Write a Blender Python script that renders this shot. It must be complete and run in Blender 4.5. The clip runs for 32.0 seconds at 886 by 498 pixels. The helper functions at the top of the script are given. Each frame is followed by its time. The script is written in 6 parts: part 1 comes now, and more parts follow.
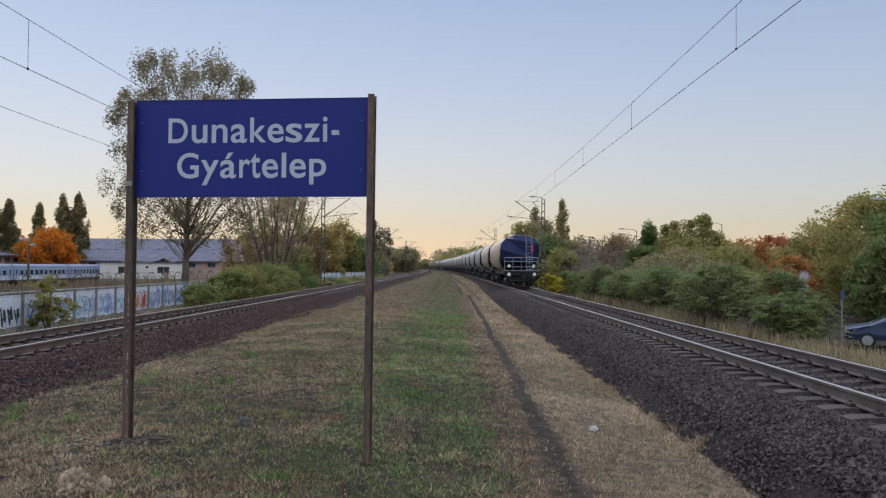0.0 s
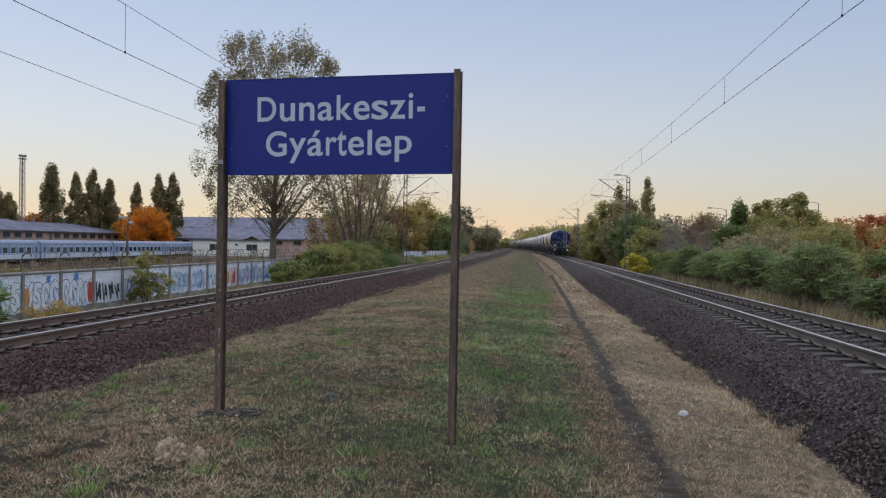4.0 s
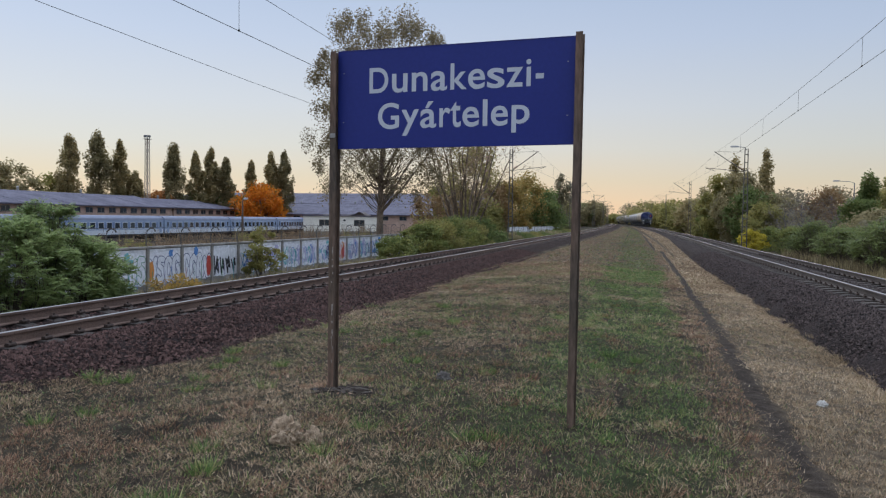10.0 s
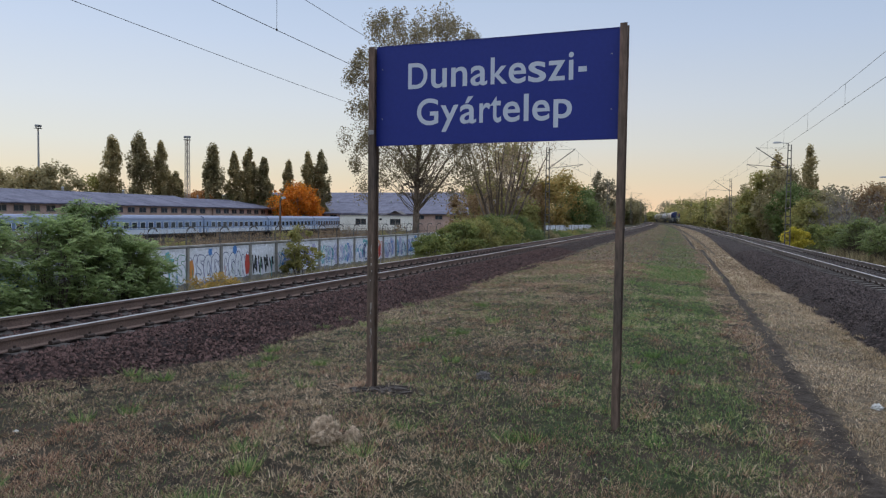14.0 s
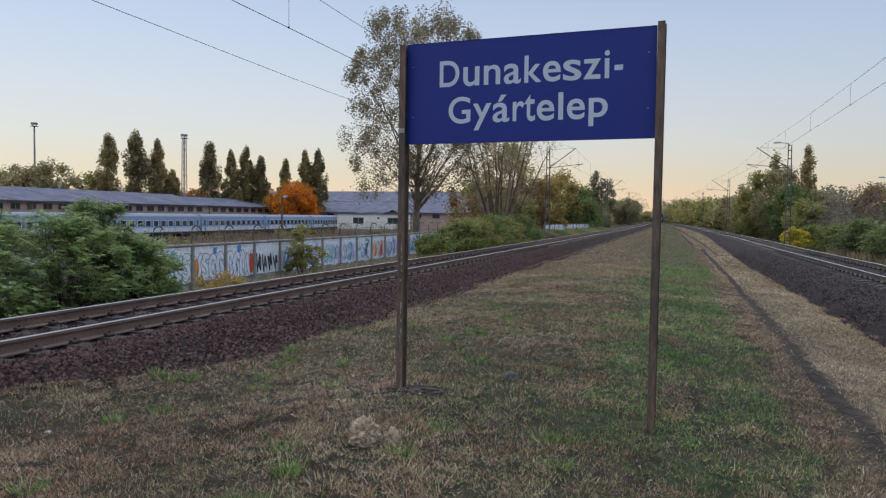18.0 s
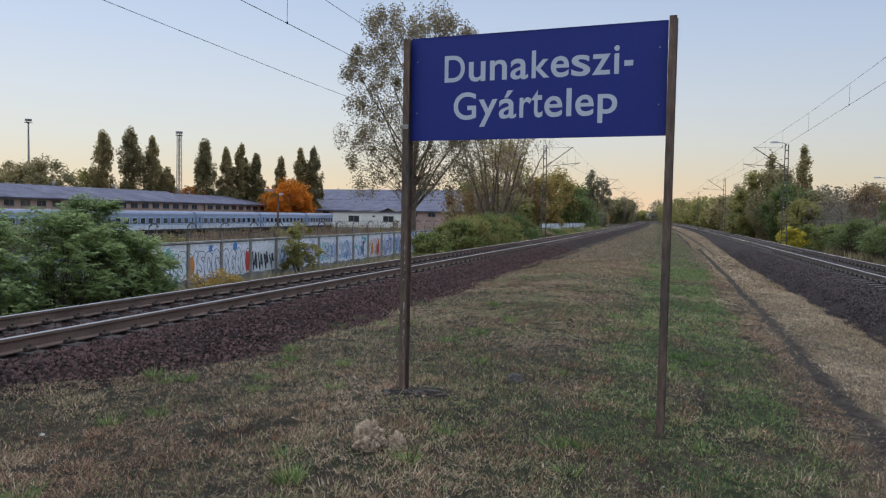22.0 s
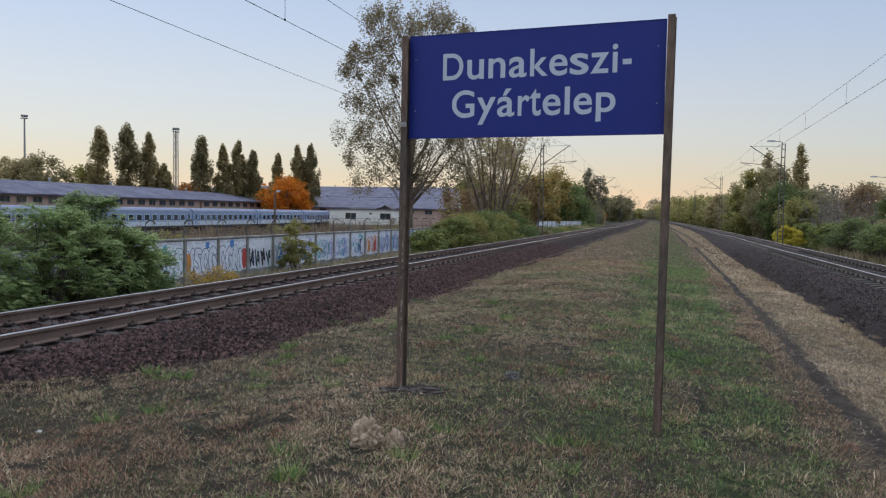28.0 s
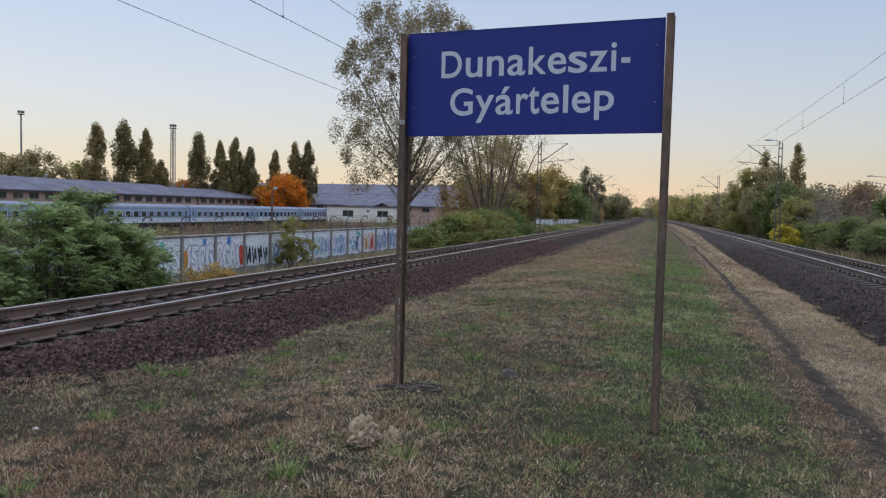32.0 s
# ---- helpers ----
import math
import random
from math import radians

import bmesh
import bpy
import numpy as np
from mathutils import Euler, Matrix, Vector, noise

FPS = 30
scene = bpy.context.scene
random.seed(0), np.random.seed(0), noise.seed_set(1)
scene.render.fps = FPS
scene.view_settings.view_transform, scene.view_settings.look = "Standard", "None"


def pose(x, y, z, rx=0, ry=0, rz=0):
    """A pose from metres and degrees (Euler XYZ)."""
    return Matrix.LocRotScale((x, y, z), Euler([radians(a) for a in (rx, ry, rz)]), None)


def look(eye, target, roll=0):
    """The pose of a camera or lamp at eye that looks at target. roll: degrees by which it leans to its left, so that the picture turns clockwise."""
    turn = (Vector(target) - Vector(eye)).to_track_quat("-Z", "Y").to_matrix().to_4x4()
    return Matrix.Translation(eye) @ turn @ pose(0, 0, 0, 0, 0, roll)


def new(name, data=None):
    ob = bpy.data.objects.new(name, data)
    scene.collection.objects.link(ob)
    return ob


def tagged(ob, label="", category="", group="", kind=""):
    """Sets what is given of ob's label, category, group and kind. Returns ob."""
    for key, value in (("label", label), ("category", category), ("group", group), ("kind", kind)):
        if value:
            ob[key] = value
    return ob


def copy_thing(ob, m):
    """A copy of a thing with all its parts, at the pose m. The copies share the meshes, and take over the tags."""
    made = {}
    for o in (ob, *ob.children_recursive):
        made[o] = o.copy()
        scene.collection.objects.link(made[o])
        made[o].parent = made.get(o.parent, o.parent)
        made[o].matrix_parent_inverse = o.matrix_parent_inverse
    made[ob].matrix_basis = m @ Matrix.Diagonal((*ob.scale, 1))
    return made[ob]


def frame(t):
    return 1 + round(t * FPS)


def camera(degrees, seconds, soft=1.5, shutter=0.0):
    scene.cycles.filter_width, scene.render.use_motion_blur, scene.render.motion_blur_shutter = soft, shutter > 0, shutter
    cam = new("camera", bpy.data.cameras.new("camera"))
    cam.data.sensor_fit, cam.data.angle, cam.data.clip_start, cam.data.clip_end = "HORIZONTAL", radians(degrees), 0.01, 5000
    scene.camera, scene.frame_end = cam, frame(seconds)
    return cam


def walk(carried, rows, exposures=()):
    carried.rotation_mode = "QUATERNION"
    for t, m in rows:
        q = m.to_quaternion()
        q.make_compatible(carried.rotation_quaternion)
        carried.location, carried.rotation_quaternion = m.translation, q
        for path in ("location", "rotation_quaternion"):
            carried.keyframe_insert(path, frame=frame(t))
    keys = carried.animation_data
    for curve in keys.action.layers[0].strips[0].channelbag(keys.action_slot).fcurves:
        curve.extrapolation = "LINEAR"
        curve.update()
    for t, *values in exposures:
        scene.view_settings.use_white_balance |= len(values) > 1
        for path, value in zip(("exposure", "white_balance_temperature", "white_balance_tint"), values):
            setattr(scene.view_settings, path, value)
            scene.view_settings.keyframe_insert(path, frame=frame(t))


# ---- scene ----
cam = camera(59.74, 32.0, 1.25)
PATH = [
    (0, look((-0.000, 0.000, 1.803), (-0.164, 9.996, 2.025), 0.40)),
    (1, look((0.003, 0.014, 1.806), (-0.409, 10.004, 1.982), 0.48)),
    (2, look((0.003, 0.066, 1.798), (-0.595, 10.048, 1.911), 0.44)),
    (3, look((-0.022, 0.089, 1.797), (-0.945, 10.046, 1.824), 0.54)),
    (6, look((-0.148, 0.218, 1.788), (-1.795, 10.080, 1.574), 0.92)),
    (7, look((-0.210, 0.283, 1.792), (-2.066, 10.106, 1.521), 0.83)),
    (8, look((-0.250, 0.291, 1.793), (-2.193, 10.096, 1.500), 0.91)),
    (9, look((-0.291, 0.358, 1.794), (-2.471, 10.112, 1.466), 0.95)),
    (10, look((-0.239, 0.443, 1.791), (-2.759, 10.112, 1.397), 0.71)),
    (11, look((-0.181, 0.566, 1.786), (-2.998, 10.151, 1.352), 0.53)),
    (12, look((-0.219, 0.593, 1.783), (-3.170, 10.139, 1.367), 0.43)),
    (13, look((-0.291, 0.588, 1.780), (-3.262, 10.128, 1.366), 0.47)),
    (14, look((-0.314, 0.555, 1.776), (-3.278, 10.097, 1.361), 0.52)),
    (17, look((-0.568, 0.506, 1.775), (-3.492, 10.060, 1.348), 0.63)),
    (18, look((-0.671, 0.507, 1.773), (-3.583, 10.064, 1.347), 0.66)),
    (19, look((-0.693, 0.556, 1.771), (-3.598, 10.116, 1.344), 0.71)),
    (20, look((-0.704, 0.653, 1.767), (-3.604, 10.214, 1.339), 0.76)),
    (21, look((-0.801, 0.630, 1.771), (-3.689, 10.194, 1.340), 0.83)),
    (22, look((-0.806, 0.642, 1.770), (-3.657, 10.216, 1.325), 0.89)),
    (23, look((-0.799, 0.628, 1.772), (-3.645, 10.203, 1.323), 0.94)),
    (24, look((-0.814, 0.647, 1.769), (-3.650, 10.226, 1.316), 0.97)),
    (25, look((-0.823, 0.643, 1.773), (-3.654, 10.223, 1.315), 0.97)),
    (28, look((-0.815, 0.635, 1.773), (-3.625, 10.220, 1.297), 1.08)),
    (29, look((-0.818, 0.636, 1.773), (-3.618, 10.224, 1.290), 1.16)),
    (30, look((-0.819, 0.640, 1.776), (-3.608, 10.231, 1.283), 1.19)),
    (31, look((-0.824, 0.635, 1.774), (-3.604, 10.228, 1.278), 1.25)),
    (32, look((-0.822, 0.637, 1.775), (-3.596, 10.232, 1.270), 1.30)),
]
walk(cam, PATH, [(0, 0.0, 6500, 10), (6, -0.05, 6500, 10), (12, -0.04, 6400, 9.5), (18, -0.03, 6330, 8.5), (25, -0.03, 6330, 8.5), (32, -0.02, 6400, 9.5)])

# ---------------------------------------------------------------- light
world = bpy.data.worlds.new("dusk_sky")
scene.world = world
world.use_nodes = True
wn, wl = world.node_tree.nodes, world.node_tree.links
wn.clear()
w_out = wn.new("ShaderNodeOutputWorld")
w_bg = wn.new("ShaderNodeBackground")
w_geo = wn.new("ShaderNodeTexCoord")
w_sep = wn.new("ShaderNodeSeparateXYZ")
wl.new(w_geo.outputs["Generated"], w_sep.inputs[0])
w_ramp = wn.new("ShaderNodeValToRGB")
w_map = wn.new("ShaderNodeMapRange")
w_map.inputs["From Min"].default_value, w_map.inputs["From Max"].default_value = -0.05, 0.95
wl.new(w_sep.outputs["Z"], w_map.inputs["Value"])
wl.new(w_map.outputs[0], w_ramp.inputs[0])
SKY = [(0.0, (0.66, 0.47, 0.34)), (0.065, (0.82, 0.63, 0.43)), (0.10, (0.72, 0.65, 0.505)), (0.14, (0.66, 0.675, 0.64)),
       (0.19, (0.605, 0.66, 0.72)), (0.27, (0.505, 0.597, 0.755)), (0.38, (0.385, 0.50, 0.705)), (0.56, (0.92, 1.09, 1.37)), (1.0, (1.86, 2.10, 2.53))]
for i, (at, col) in enumerate(SKY):
    el = w_ramp.color_ramp.elements[i] if i < 2 else w_ramp.color_ramp.elements.new(at)
    el.position, el.color = at, (*col, 1)
w_nish = wn.new("ShaderNodeTexSky")
w_nish.sky_type, w_nish.sun_disc = "NISHITA", False
w_nish.sun_elevation, w_nish.sun_rotation = radians(1.5), radians(-4)
w_mix = wn.new("ShaderNodeMix")
w_mix.data_type, w_mix.blend_type = "RGBA", "ADD"
w_mix.inputs["Factor"].default_value = 0.002
wl.new(w_ramp.outputs["Color"], w_mix.inputs["A"])
wl.new(w_nish.outputs["Color"], w_mix.inputs["B"])
# the afterglow makes the sky's left side a little brighter
w_side = wn.new("ShaderNodeMapRange")
w_side.inputs["From Min"].default_value, w_side.inputs["From Max"].default_value = -0.75, 0.75
wl.new(w_sep.outputs["X"], w_side.inputs["Value"])
w_tint = wn.new("ShaderNodeMix")
w_tint.data_type = "RGBA"
w_tint.inputs["A"].default_value, w_tint.inputs["B"].default_value = (1.20, 1.17, 1.14, 1), (0.835, 0.86, 0.885, 1)
wl.new(w_side.outputs[0], w_tint.inputs["Factor"])
w_mul = wn.new("ShaderNodeMix")
w_mul.data_type, w_mul.blend_type = "RGBA", "MULTIPLY"
w_mul.inputs["Factor"].default_value = 1.0
wl.new(w_mix.outputs["Result"], w_mul.inputs["A"])
wl.new(w_tint.outputs["Result"], w_mul.inputs["B"])
wl.new(w_mul.outputs["Result"], w_bg.inputs["Color"])
w_bg.inputs["Strength"].default_value = 1.0
wl.new(w_bg.outputs[0], w_out.inputs[0])

sun = new("sun", bpy.data.lights.new("sun", "SUN"))
sun.data.energy, sun.data.angle, sun.data.color = 0.35, radians(20), (1.0, 0.78, 0.58)
sun.matrix_basis = look((0, 0, 0), (0.06, -1.0, -0.16))
scene.view_settings.exposure = 0.0


# ---------------------------------------------------------------- materials
def mat(name, col, rough=0.8, metal=0.0, var=0.25, scale=3.0, fine=40.0, bump=0.3, bump_dist=0.01, col2=None, spec=0.3, island=0.0, obj=0.0, stretch=None):
    """A surface with variation at two scales: broad stains and fine grain, with fine relief."""
    m = bpy.data.materials.new(name)
    m.use_nodes = True
    n, l = m.node_tree.nodes, m.node_tree.links
    b = n["Principled BSDF"]
    b.inputs["Roughness"].default_value, b.inputs["Metallic"].default_value = rough, metal
    b.inputs["Specular IOR Level"].default_value = spec
    tc = n.new("ShaderNodeTexCoord")
    src = tc.outputs["Object"]
    if stretch:
        mp = n.new("ShaderNodeMapping")
        mp.inputs["Scale"].default_value = stretch
        l.new(src, mp.inputs[0])
        src = mp.outputs[0]
    n1, n2 = n.new("ShaderNodeTexNoise"), n.new("ShaderNodeTexNoise")
    for k, s in ((n1, scale), (n2, fine)):
        k.inputs["Scale"].default_value, k.inputs["Detail"].default_value = s, 6
        l.new(src, k.inputs["Vector"])
    r1 = n.new("ShaderNodeValToRGB")
    r1.color_ramp.elements[0].position, r1.color_ramp.elements[1].position = 0.35, 0.65
    c2 = col2 or tuple(c * (1 - var) for c in col)
    r1.color_ramp.elements[0].color, r1.color_ramp.elements[1].color = (*c2, 1), (*col, 1)
    l.new(n1.outputs["Fac"], r1.inputs[0])
    mx = n.new("ShaderNodeMix")
    mx.data_type, mx.blend_type = "RGBA", "MULTIPLY"
    mx.inputs["Factor"].default_value = 1.0
    r2 = n.new("ShaderNodeMapRange")
    r2.inputs["From Min"].default_value, r2.inputs["From Max"].default_value = 0.3, 0.7
    r2.inputs["To Min"].default_value, r2.inputs["To Max"].default_value = 1 - var, 1 + var
    l.new(n2.outputs["Fac"], r2.inputs["Value"])
    l.new(r1.outputs["Color"], mx.inputs["A"])
    l.new(r2.outputs[0], mx.inputs["B"])
    out = mx.outputs["Result"]
    for amount, kind in ((island, "g"), (obj, "o")):
        if amount:
            rnd = n.new("ShaderNodeNewGeometry").outputs["Random Per Island"] if kind == "g" else n.new("ShaderNodeObjectInfo").outputs["Random"]
            rr = n.new("ShaderNodeMapRange")
            rr.inputs["To Min"].default_value, rr.inputs["To Max"].default_value = 1 - amount, 1 + amount
            l.new(rnd, rr.inputs["Value"])
            m3 = n.new("ShaderNodeMix")
            m3.data_type, m3.blend_type = "RGBA", "MULTIPLY"
            m3.inputs["Factor"].default_value = 1.0
            l.new(out, m3.inputs["A"])
            l.new(rr.outputs[0], m3.inputs["B"])
            out = m3.outputs["Result"]
    l.new(out, b.inputs["Base Color"])
    if bump:
        bp = n.new("ShaderNodeBump")
        bp.inputs["Strength"].default_value, bp.inputs["Distance"].default_value = bump, bump_dist
        l.new(n2.outputs["Fac"], bp.inputs["Height"])
        l.new(bp.outputs[0], b.inputs["Normal"])
    return m


def leaf_mat(name, cols, trans=0.5, mixed=0.55):
    """Leaves: each leaf takes one of a run of colours; some light comes through."""
    m = bpy.data.materials.new(name)
    m.use_nodes = True
    n, l = m.node_tree.nodes, m.node_tree.links
    b = n["Principled BSDF"]
    b.inputs["Roughness"].default_value = 0.6
    b.inputs["Specular IOR Level"].default_value = 0.25
    g = n.new("ShaderNodeNewGeometry")
    r = n.new("ShaderNodeValToRGB")
    for i, c in enumerate(cols):
        at = i / max(1, len(cols) - 1)
        el = r.color_ramp.elements[i] if i < 2 else r.color_ramp.elements.new(at)
        el.position, el.color = at, (*c, 1)
    tc, nz = n.new("ShaderNodeTexCoord"), n.new("ShaderNodeTexNoise")
    nz.inputs["Scale"].default_value = 0.45
    l.new(tc.outputs["Object"], nz.inputs["Vector"])
    ad = n.new("ShaderNodeMath")
    ad.operation = "MULTIPLY_ADD"
    ad.inputs[1].default_value, ad.inputs[2].default_value = mixed, -mixed / 2
    l.new(g.outputs["Random Per Island"], ad.inputs[0])
    a2 = n.new("ShaderNodeMath")
    l.new(ad.outputs[0], a2.inputs[0])
    l.new(nz.outputs["Fac"], a2.inputs[1])
    l.new(a2.outputs[0], r.inputs[0])
    l.new(r.outputs["Color"], b.inputs["Base Color"])
    t = n.new("ShaderNodeBsdfTranslucent")
    l.new(r.outputs["Color"], t.inputs["Color"])
    ms = n.new("ShaderNodeMixShader")
    ms.inputs[0].default_value = trans
    l.new(b.outputs[0], ms.inputs[1])
    l.new(t.outputs[0], ms.inputs[2])
    l.new(ms.outputs[0], n["Material Output"].inputs["Surface"])
    return m


def ground_mat():
    """Dry autumn turf: straw, tan and russet patches, green lawn patches, bare earth showing through."""
    m = bpy.data.materials.new("dry_turf")
    m.use_nodes = True
    n, l = m.node_tree.nodes, m.node_tree.links
    b = n["Principled BSDF"]
    b.inputs["Roughness"].default_value = 0.95
    b.inputs["Specular IOR Level"].default_value = 0.1
    tc = n.new("ShaderNodeTexCoord")

    def noise_ramp(scale, lo, hi, c0, c1, detail=8):
        z = n.new("ShaderNodeTexNoise")
        z.inputs["Scale"].default_value, z.inputs["Detail"].default_value = scale, detail
        l.new(tc.outputs["Object"], z.inputs["Vector"])
        r = n.new("ShaderNodeValToRGB")
        r.color_ramp.elements[0].position, r.color_ramp.elements[1].position = lo, hi
        r.color_ramp.elements[0].color, r.color_ramp.elements[1].color = (*c0, 1), (*c1, 1)
        l.new(z.outputs["Fac"], r.inputs[0])
        return r.outputs["Color"], z.outputs["Fac"]

    def mixed(a, c, f, mode="MIX"):
        x = n.new("ShaderNodeMix")
        x.data_type, x.blend_type = "RGBA", mode
        l.new(a, x.inputs["A"])
        l.new(c, x.inputs["B"])
        if isinstance(f, float):
            x.inputs["Factor"].default_value = f
        else:
            l.new(f, x.inputs["Factor"])
        return x.outputs["Result"]

    base, _ = noise_ramp(1.3, 0.35, 0.65, (0.026, 0.020, 0.014), (0.054, 0.040, 0.027))
    green, _ = noise_ramp(2.0, 0.3, 0.7, (0.022, 0.028, 0.012), (0.042, 0.050, 0.021))
    att = n.new("ShaderNodeAttribute")
    att.attribute_name = "zone"
    sep = n.new("ShaderNodeSeparateColor")
    l.new(att.outputs["Color"], sep.inputs[0])
    gn, gfac = noise_ramp(1.1, 0.40, 0.60, (0, 0, 0), (1, 1, 1))
    gm = n.new("ShaderNodeMath")
    gm.operation = "MULTIPLY"
    l.new(gn, gm.inputs[0])
    l.new(sep.outputs["Green"], gm.inputs[1])
    c = mixed(base, green, gm.outputs[0])
    earth, _ = noise_ramp(9.0, 0.3, 0.7, (0.030, 0.023, 0.019), (0.054, 0.042, 0.033))
    straw, _ = noise_ramp(5.0, 0.3, 0.7, (0.10, 0.074, 0.050), (0.18, 0.137, 0.092))
    c = mixed(c, straw, sep.outputs["Blue"])
    c = mixed(c, earth, sep.outputs["Red"])
    clump, _ = noise_ramp(7.0, 0.38, 0.62, (0.62, 0.60, 0.58), (1.22, 1.22, 1.2), 6)
    c = mixed(c, clump, 1.0, "MULTIPLY")
    fine, ff = noise_ramp(60.0, 0.3, 0.7, (0.55, 0.55, 0.55), (1.25, 1.25, 1.25), 10)
    c = mixed(c, fine, 1.0, "MULTIPLY")
    l.new(c, b.inputs["Base Color"])
    bp = n.new("ShaderNodeBump")
    bp.inputs["Strength"].default_value, bp.inputs["Distance"].default_value = 0.6, 0.04
    l.new(ff, bp.inputs["Height"])
    l.new(bp.outputs[0], b.inputs["Normal"])
    return m


TURF = ground_mat()
BALLAST = mat("ballast_stone", (0.029, 0.018, 0.016), 0.95, var=0.5, scale=0.8, fine=26, bump=1.0, bump_dist=0.08, col2=(0.022, 0.015, 0.014), spec=0.1)
BALLAST_GREY = mat("grey_ballast_stone", (0.041, 0.031, 0.029), 0.95, var=0.5, scale=0.8, fine=26, bump=1.0, bump_dist=0.08, col2=(0.029, 0.023, 0.022), spec=0.1)
STONE_GREY = mat("grey_ballast_stone_loose", (0.056, 0.042, 0.038), 0.95, var=0.3, scale=2, fine=60, island=0.85, spec=0.1)
STONE = mat("ballast_stone_loose", (0.062, 0.036, 0.031), 0.95, var=0.3, scale=2, fine=60, island=0.85, spec=0.1)
RAIL_SIDE = mat("rail_rust", (0.165, 0.108, 0.085), 0.85, 0.05, var=0.3, scale=2, fine=50)
RAIL_GREY = mat("rail_grey_rust", (0.125, 0.103, 0.090), 0.8, 0.15, var=0.3, scale=2, fine=50)
RAIL_TOP = mat("rail_running_surface", (0.30, 0.28, 0.275), 0.48, 0.8, var=0.12, scale=3, fine=60, bump=0.05)
SLEEPER = mat("sleeper_concrete", (0.050, 0.040, 0.035), 0.9, var=0.35, scale=4, fine=50, obj=0.3, col2=(0.043, 0.034, 0.030))
CLIP = mat("rusted_clip", (0.07, 0.05, 0.042), 0.8, 0.4, var=0.3)
SIGN_BLUE = mat("sign_blue_enamel", (0.013, 0.024, 0.175), 0.5, var=0.06, scale=1.2, fine=30, bump=0.03, spec=0.25)
SIGN_WHITE = mat("sign_white_letters", (0.43, 0.47, 0.54), 0.5, var=0.05, fine=80, bump=0.02)
POST = mat("weathered_steel_post", (0.165, 0.104, 0.076), 0.7, 0.2, var=0.35, scale=3, fine=45, col2=(0.088, 0.068, 0.054), stretch=(1, 1, 0.2))
FLAKE = mat("flaking_pale_paint", (0.30, 0.27, 0.24), 0.8, var=0.3)
CONCRETE = mat("old_concrete", (0.30, 0.28, 0.25), 0.92, var=0.3, scale=1.5, fine=30, col2=(0.17, 0.155, 0.14))
PAINTED = mat("whitewashed_concrete", (0.70, 0.69, 0.70), 0.85, var=0.18, scale=2.5, fine=24, col2=(0.42, 0.42, 0.45))
BLACK = mat("black_spray", (0.025, 0.025, 0.03), 0.6, var=0.2)
SPRAY = {k: mat(k + "_spray", c, 0.65, var=0.2, scale=6) for k, c in dict(
    white=(0.72, 0.72, 0.76), red=(0.48, 0.07, 0.05), blue=(0.09, 0.22, 0.50), teal=(0.16, 0.42, 0.44), orange=(0.60, 0.24, 0.06),
    pink=(0.55, 0.32, 0.30), lilac=(0.42, 0.40, 0.58), green=(0.08, 0.24, 0.12), navy=(0.06, 0.07, 0.16)).items()}
GALV = mat("galvanised_steel", (0.30, 0.30, 0.30), 0.55, 0.6, var=0.2, scale=4)
MAST = mat("mast_steel", (0.13, 0.12, 0.11), 0.7, 0.4, var=0.25, scale=3)
WIRE = mat("copper_wire", (0.045, 0.042, 0.04), 0.6, 0.5, var=0.1, bump=0)
INSUL = mat("insulator_porcelain", (0.16, 0.08, 0.05), 0.3, var=0.1)
BARK = mat("bark", (0.21, 0.16, 0.12), 0.95, var=0.4, scale=2.5, fine=18, bump=0.8, bump_dist=0.03, stretch=(1, 1, 0.3))
TWIG_GREY = mat("pale_bare_twigs", (0.185, 0.158, 0.152), 0.95, var=0.3, scale=2, fine=20)
TWIG = mat("thin_branches", (0.12, 0.092, 0.072), 0.95, var=0.3, scale=2, fine=20)
L_POPLAR = leaf_mat("poplar_leaves", [(0.25, 0.22, 0.115), (0.33, 0.275, 0.14), (0.41, 0.33, 0.165), (0.48, 0.36, 0.18)], 0.7)
L_GREEN = leaf_mat("green_leaves", [(0.075, 0.10, 0.036), (0.12, 0.155, 0.052), (0.165, 0.20, 0.065), (0.24, 0.24, 0.085)])
L_SUMAC = leaf_mat("compound_leaves", [(0.105, 0.135, 0.050), (0.16, 0.195, 0.066), (0.215, 0.245, 0.084), (0.34, 0.32, 0.12)])
L_SHRUB = leaf_mat("locust_leaves", [(0.155, 0.21, 0.095), (0.235, 0.30, 0.12), (0.315, 0.375, 0.15), (0.47, 0.48, 0.22)], 0.6)
L_HEDGE = leaf_mat("hedge_leaves", [(0.095, 0.12, 0.042), (0.155, 0.18, 0.056), (0.225, 0.235, 0.072), (0.42, 0.34, 0.095)])
L_ASPEN = leaf_mat("thin_aspen_leaves", [(0.15, 0.125, 0.08), (0.20, 0.165, 0.10), (0.25, 0.205, 0.12), (0.31, 0.24, 0.135)], 0.6)
L_TAN = leaf_mat("tan_leaves", [(0.22, 0.16, 0.098), (0.30, 0.22, 0.13), (0.38, 0.275, 0.16), (0.35, 0.28, 0.145)], 0.7)
L_BRONZE = leaf_mat("bronze_leaves", [(0.17, 0.11, 0.06), (0.24, 0.155, 0.08), (0.31, 0.20, 0.10), (0.30, 0.235, 0.11)], 0.6)
L_AMBER = leaf_mat("amber_and_olive_leaves", [(0.17, 0.15, 0.055), (0.30, 0.235, 0.08), (0.40, 0.28, 0.095), (0.44, 0.27, 0.09)], 0.6)
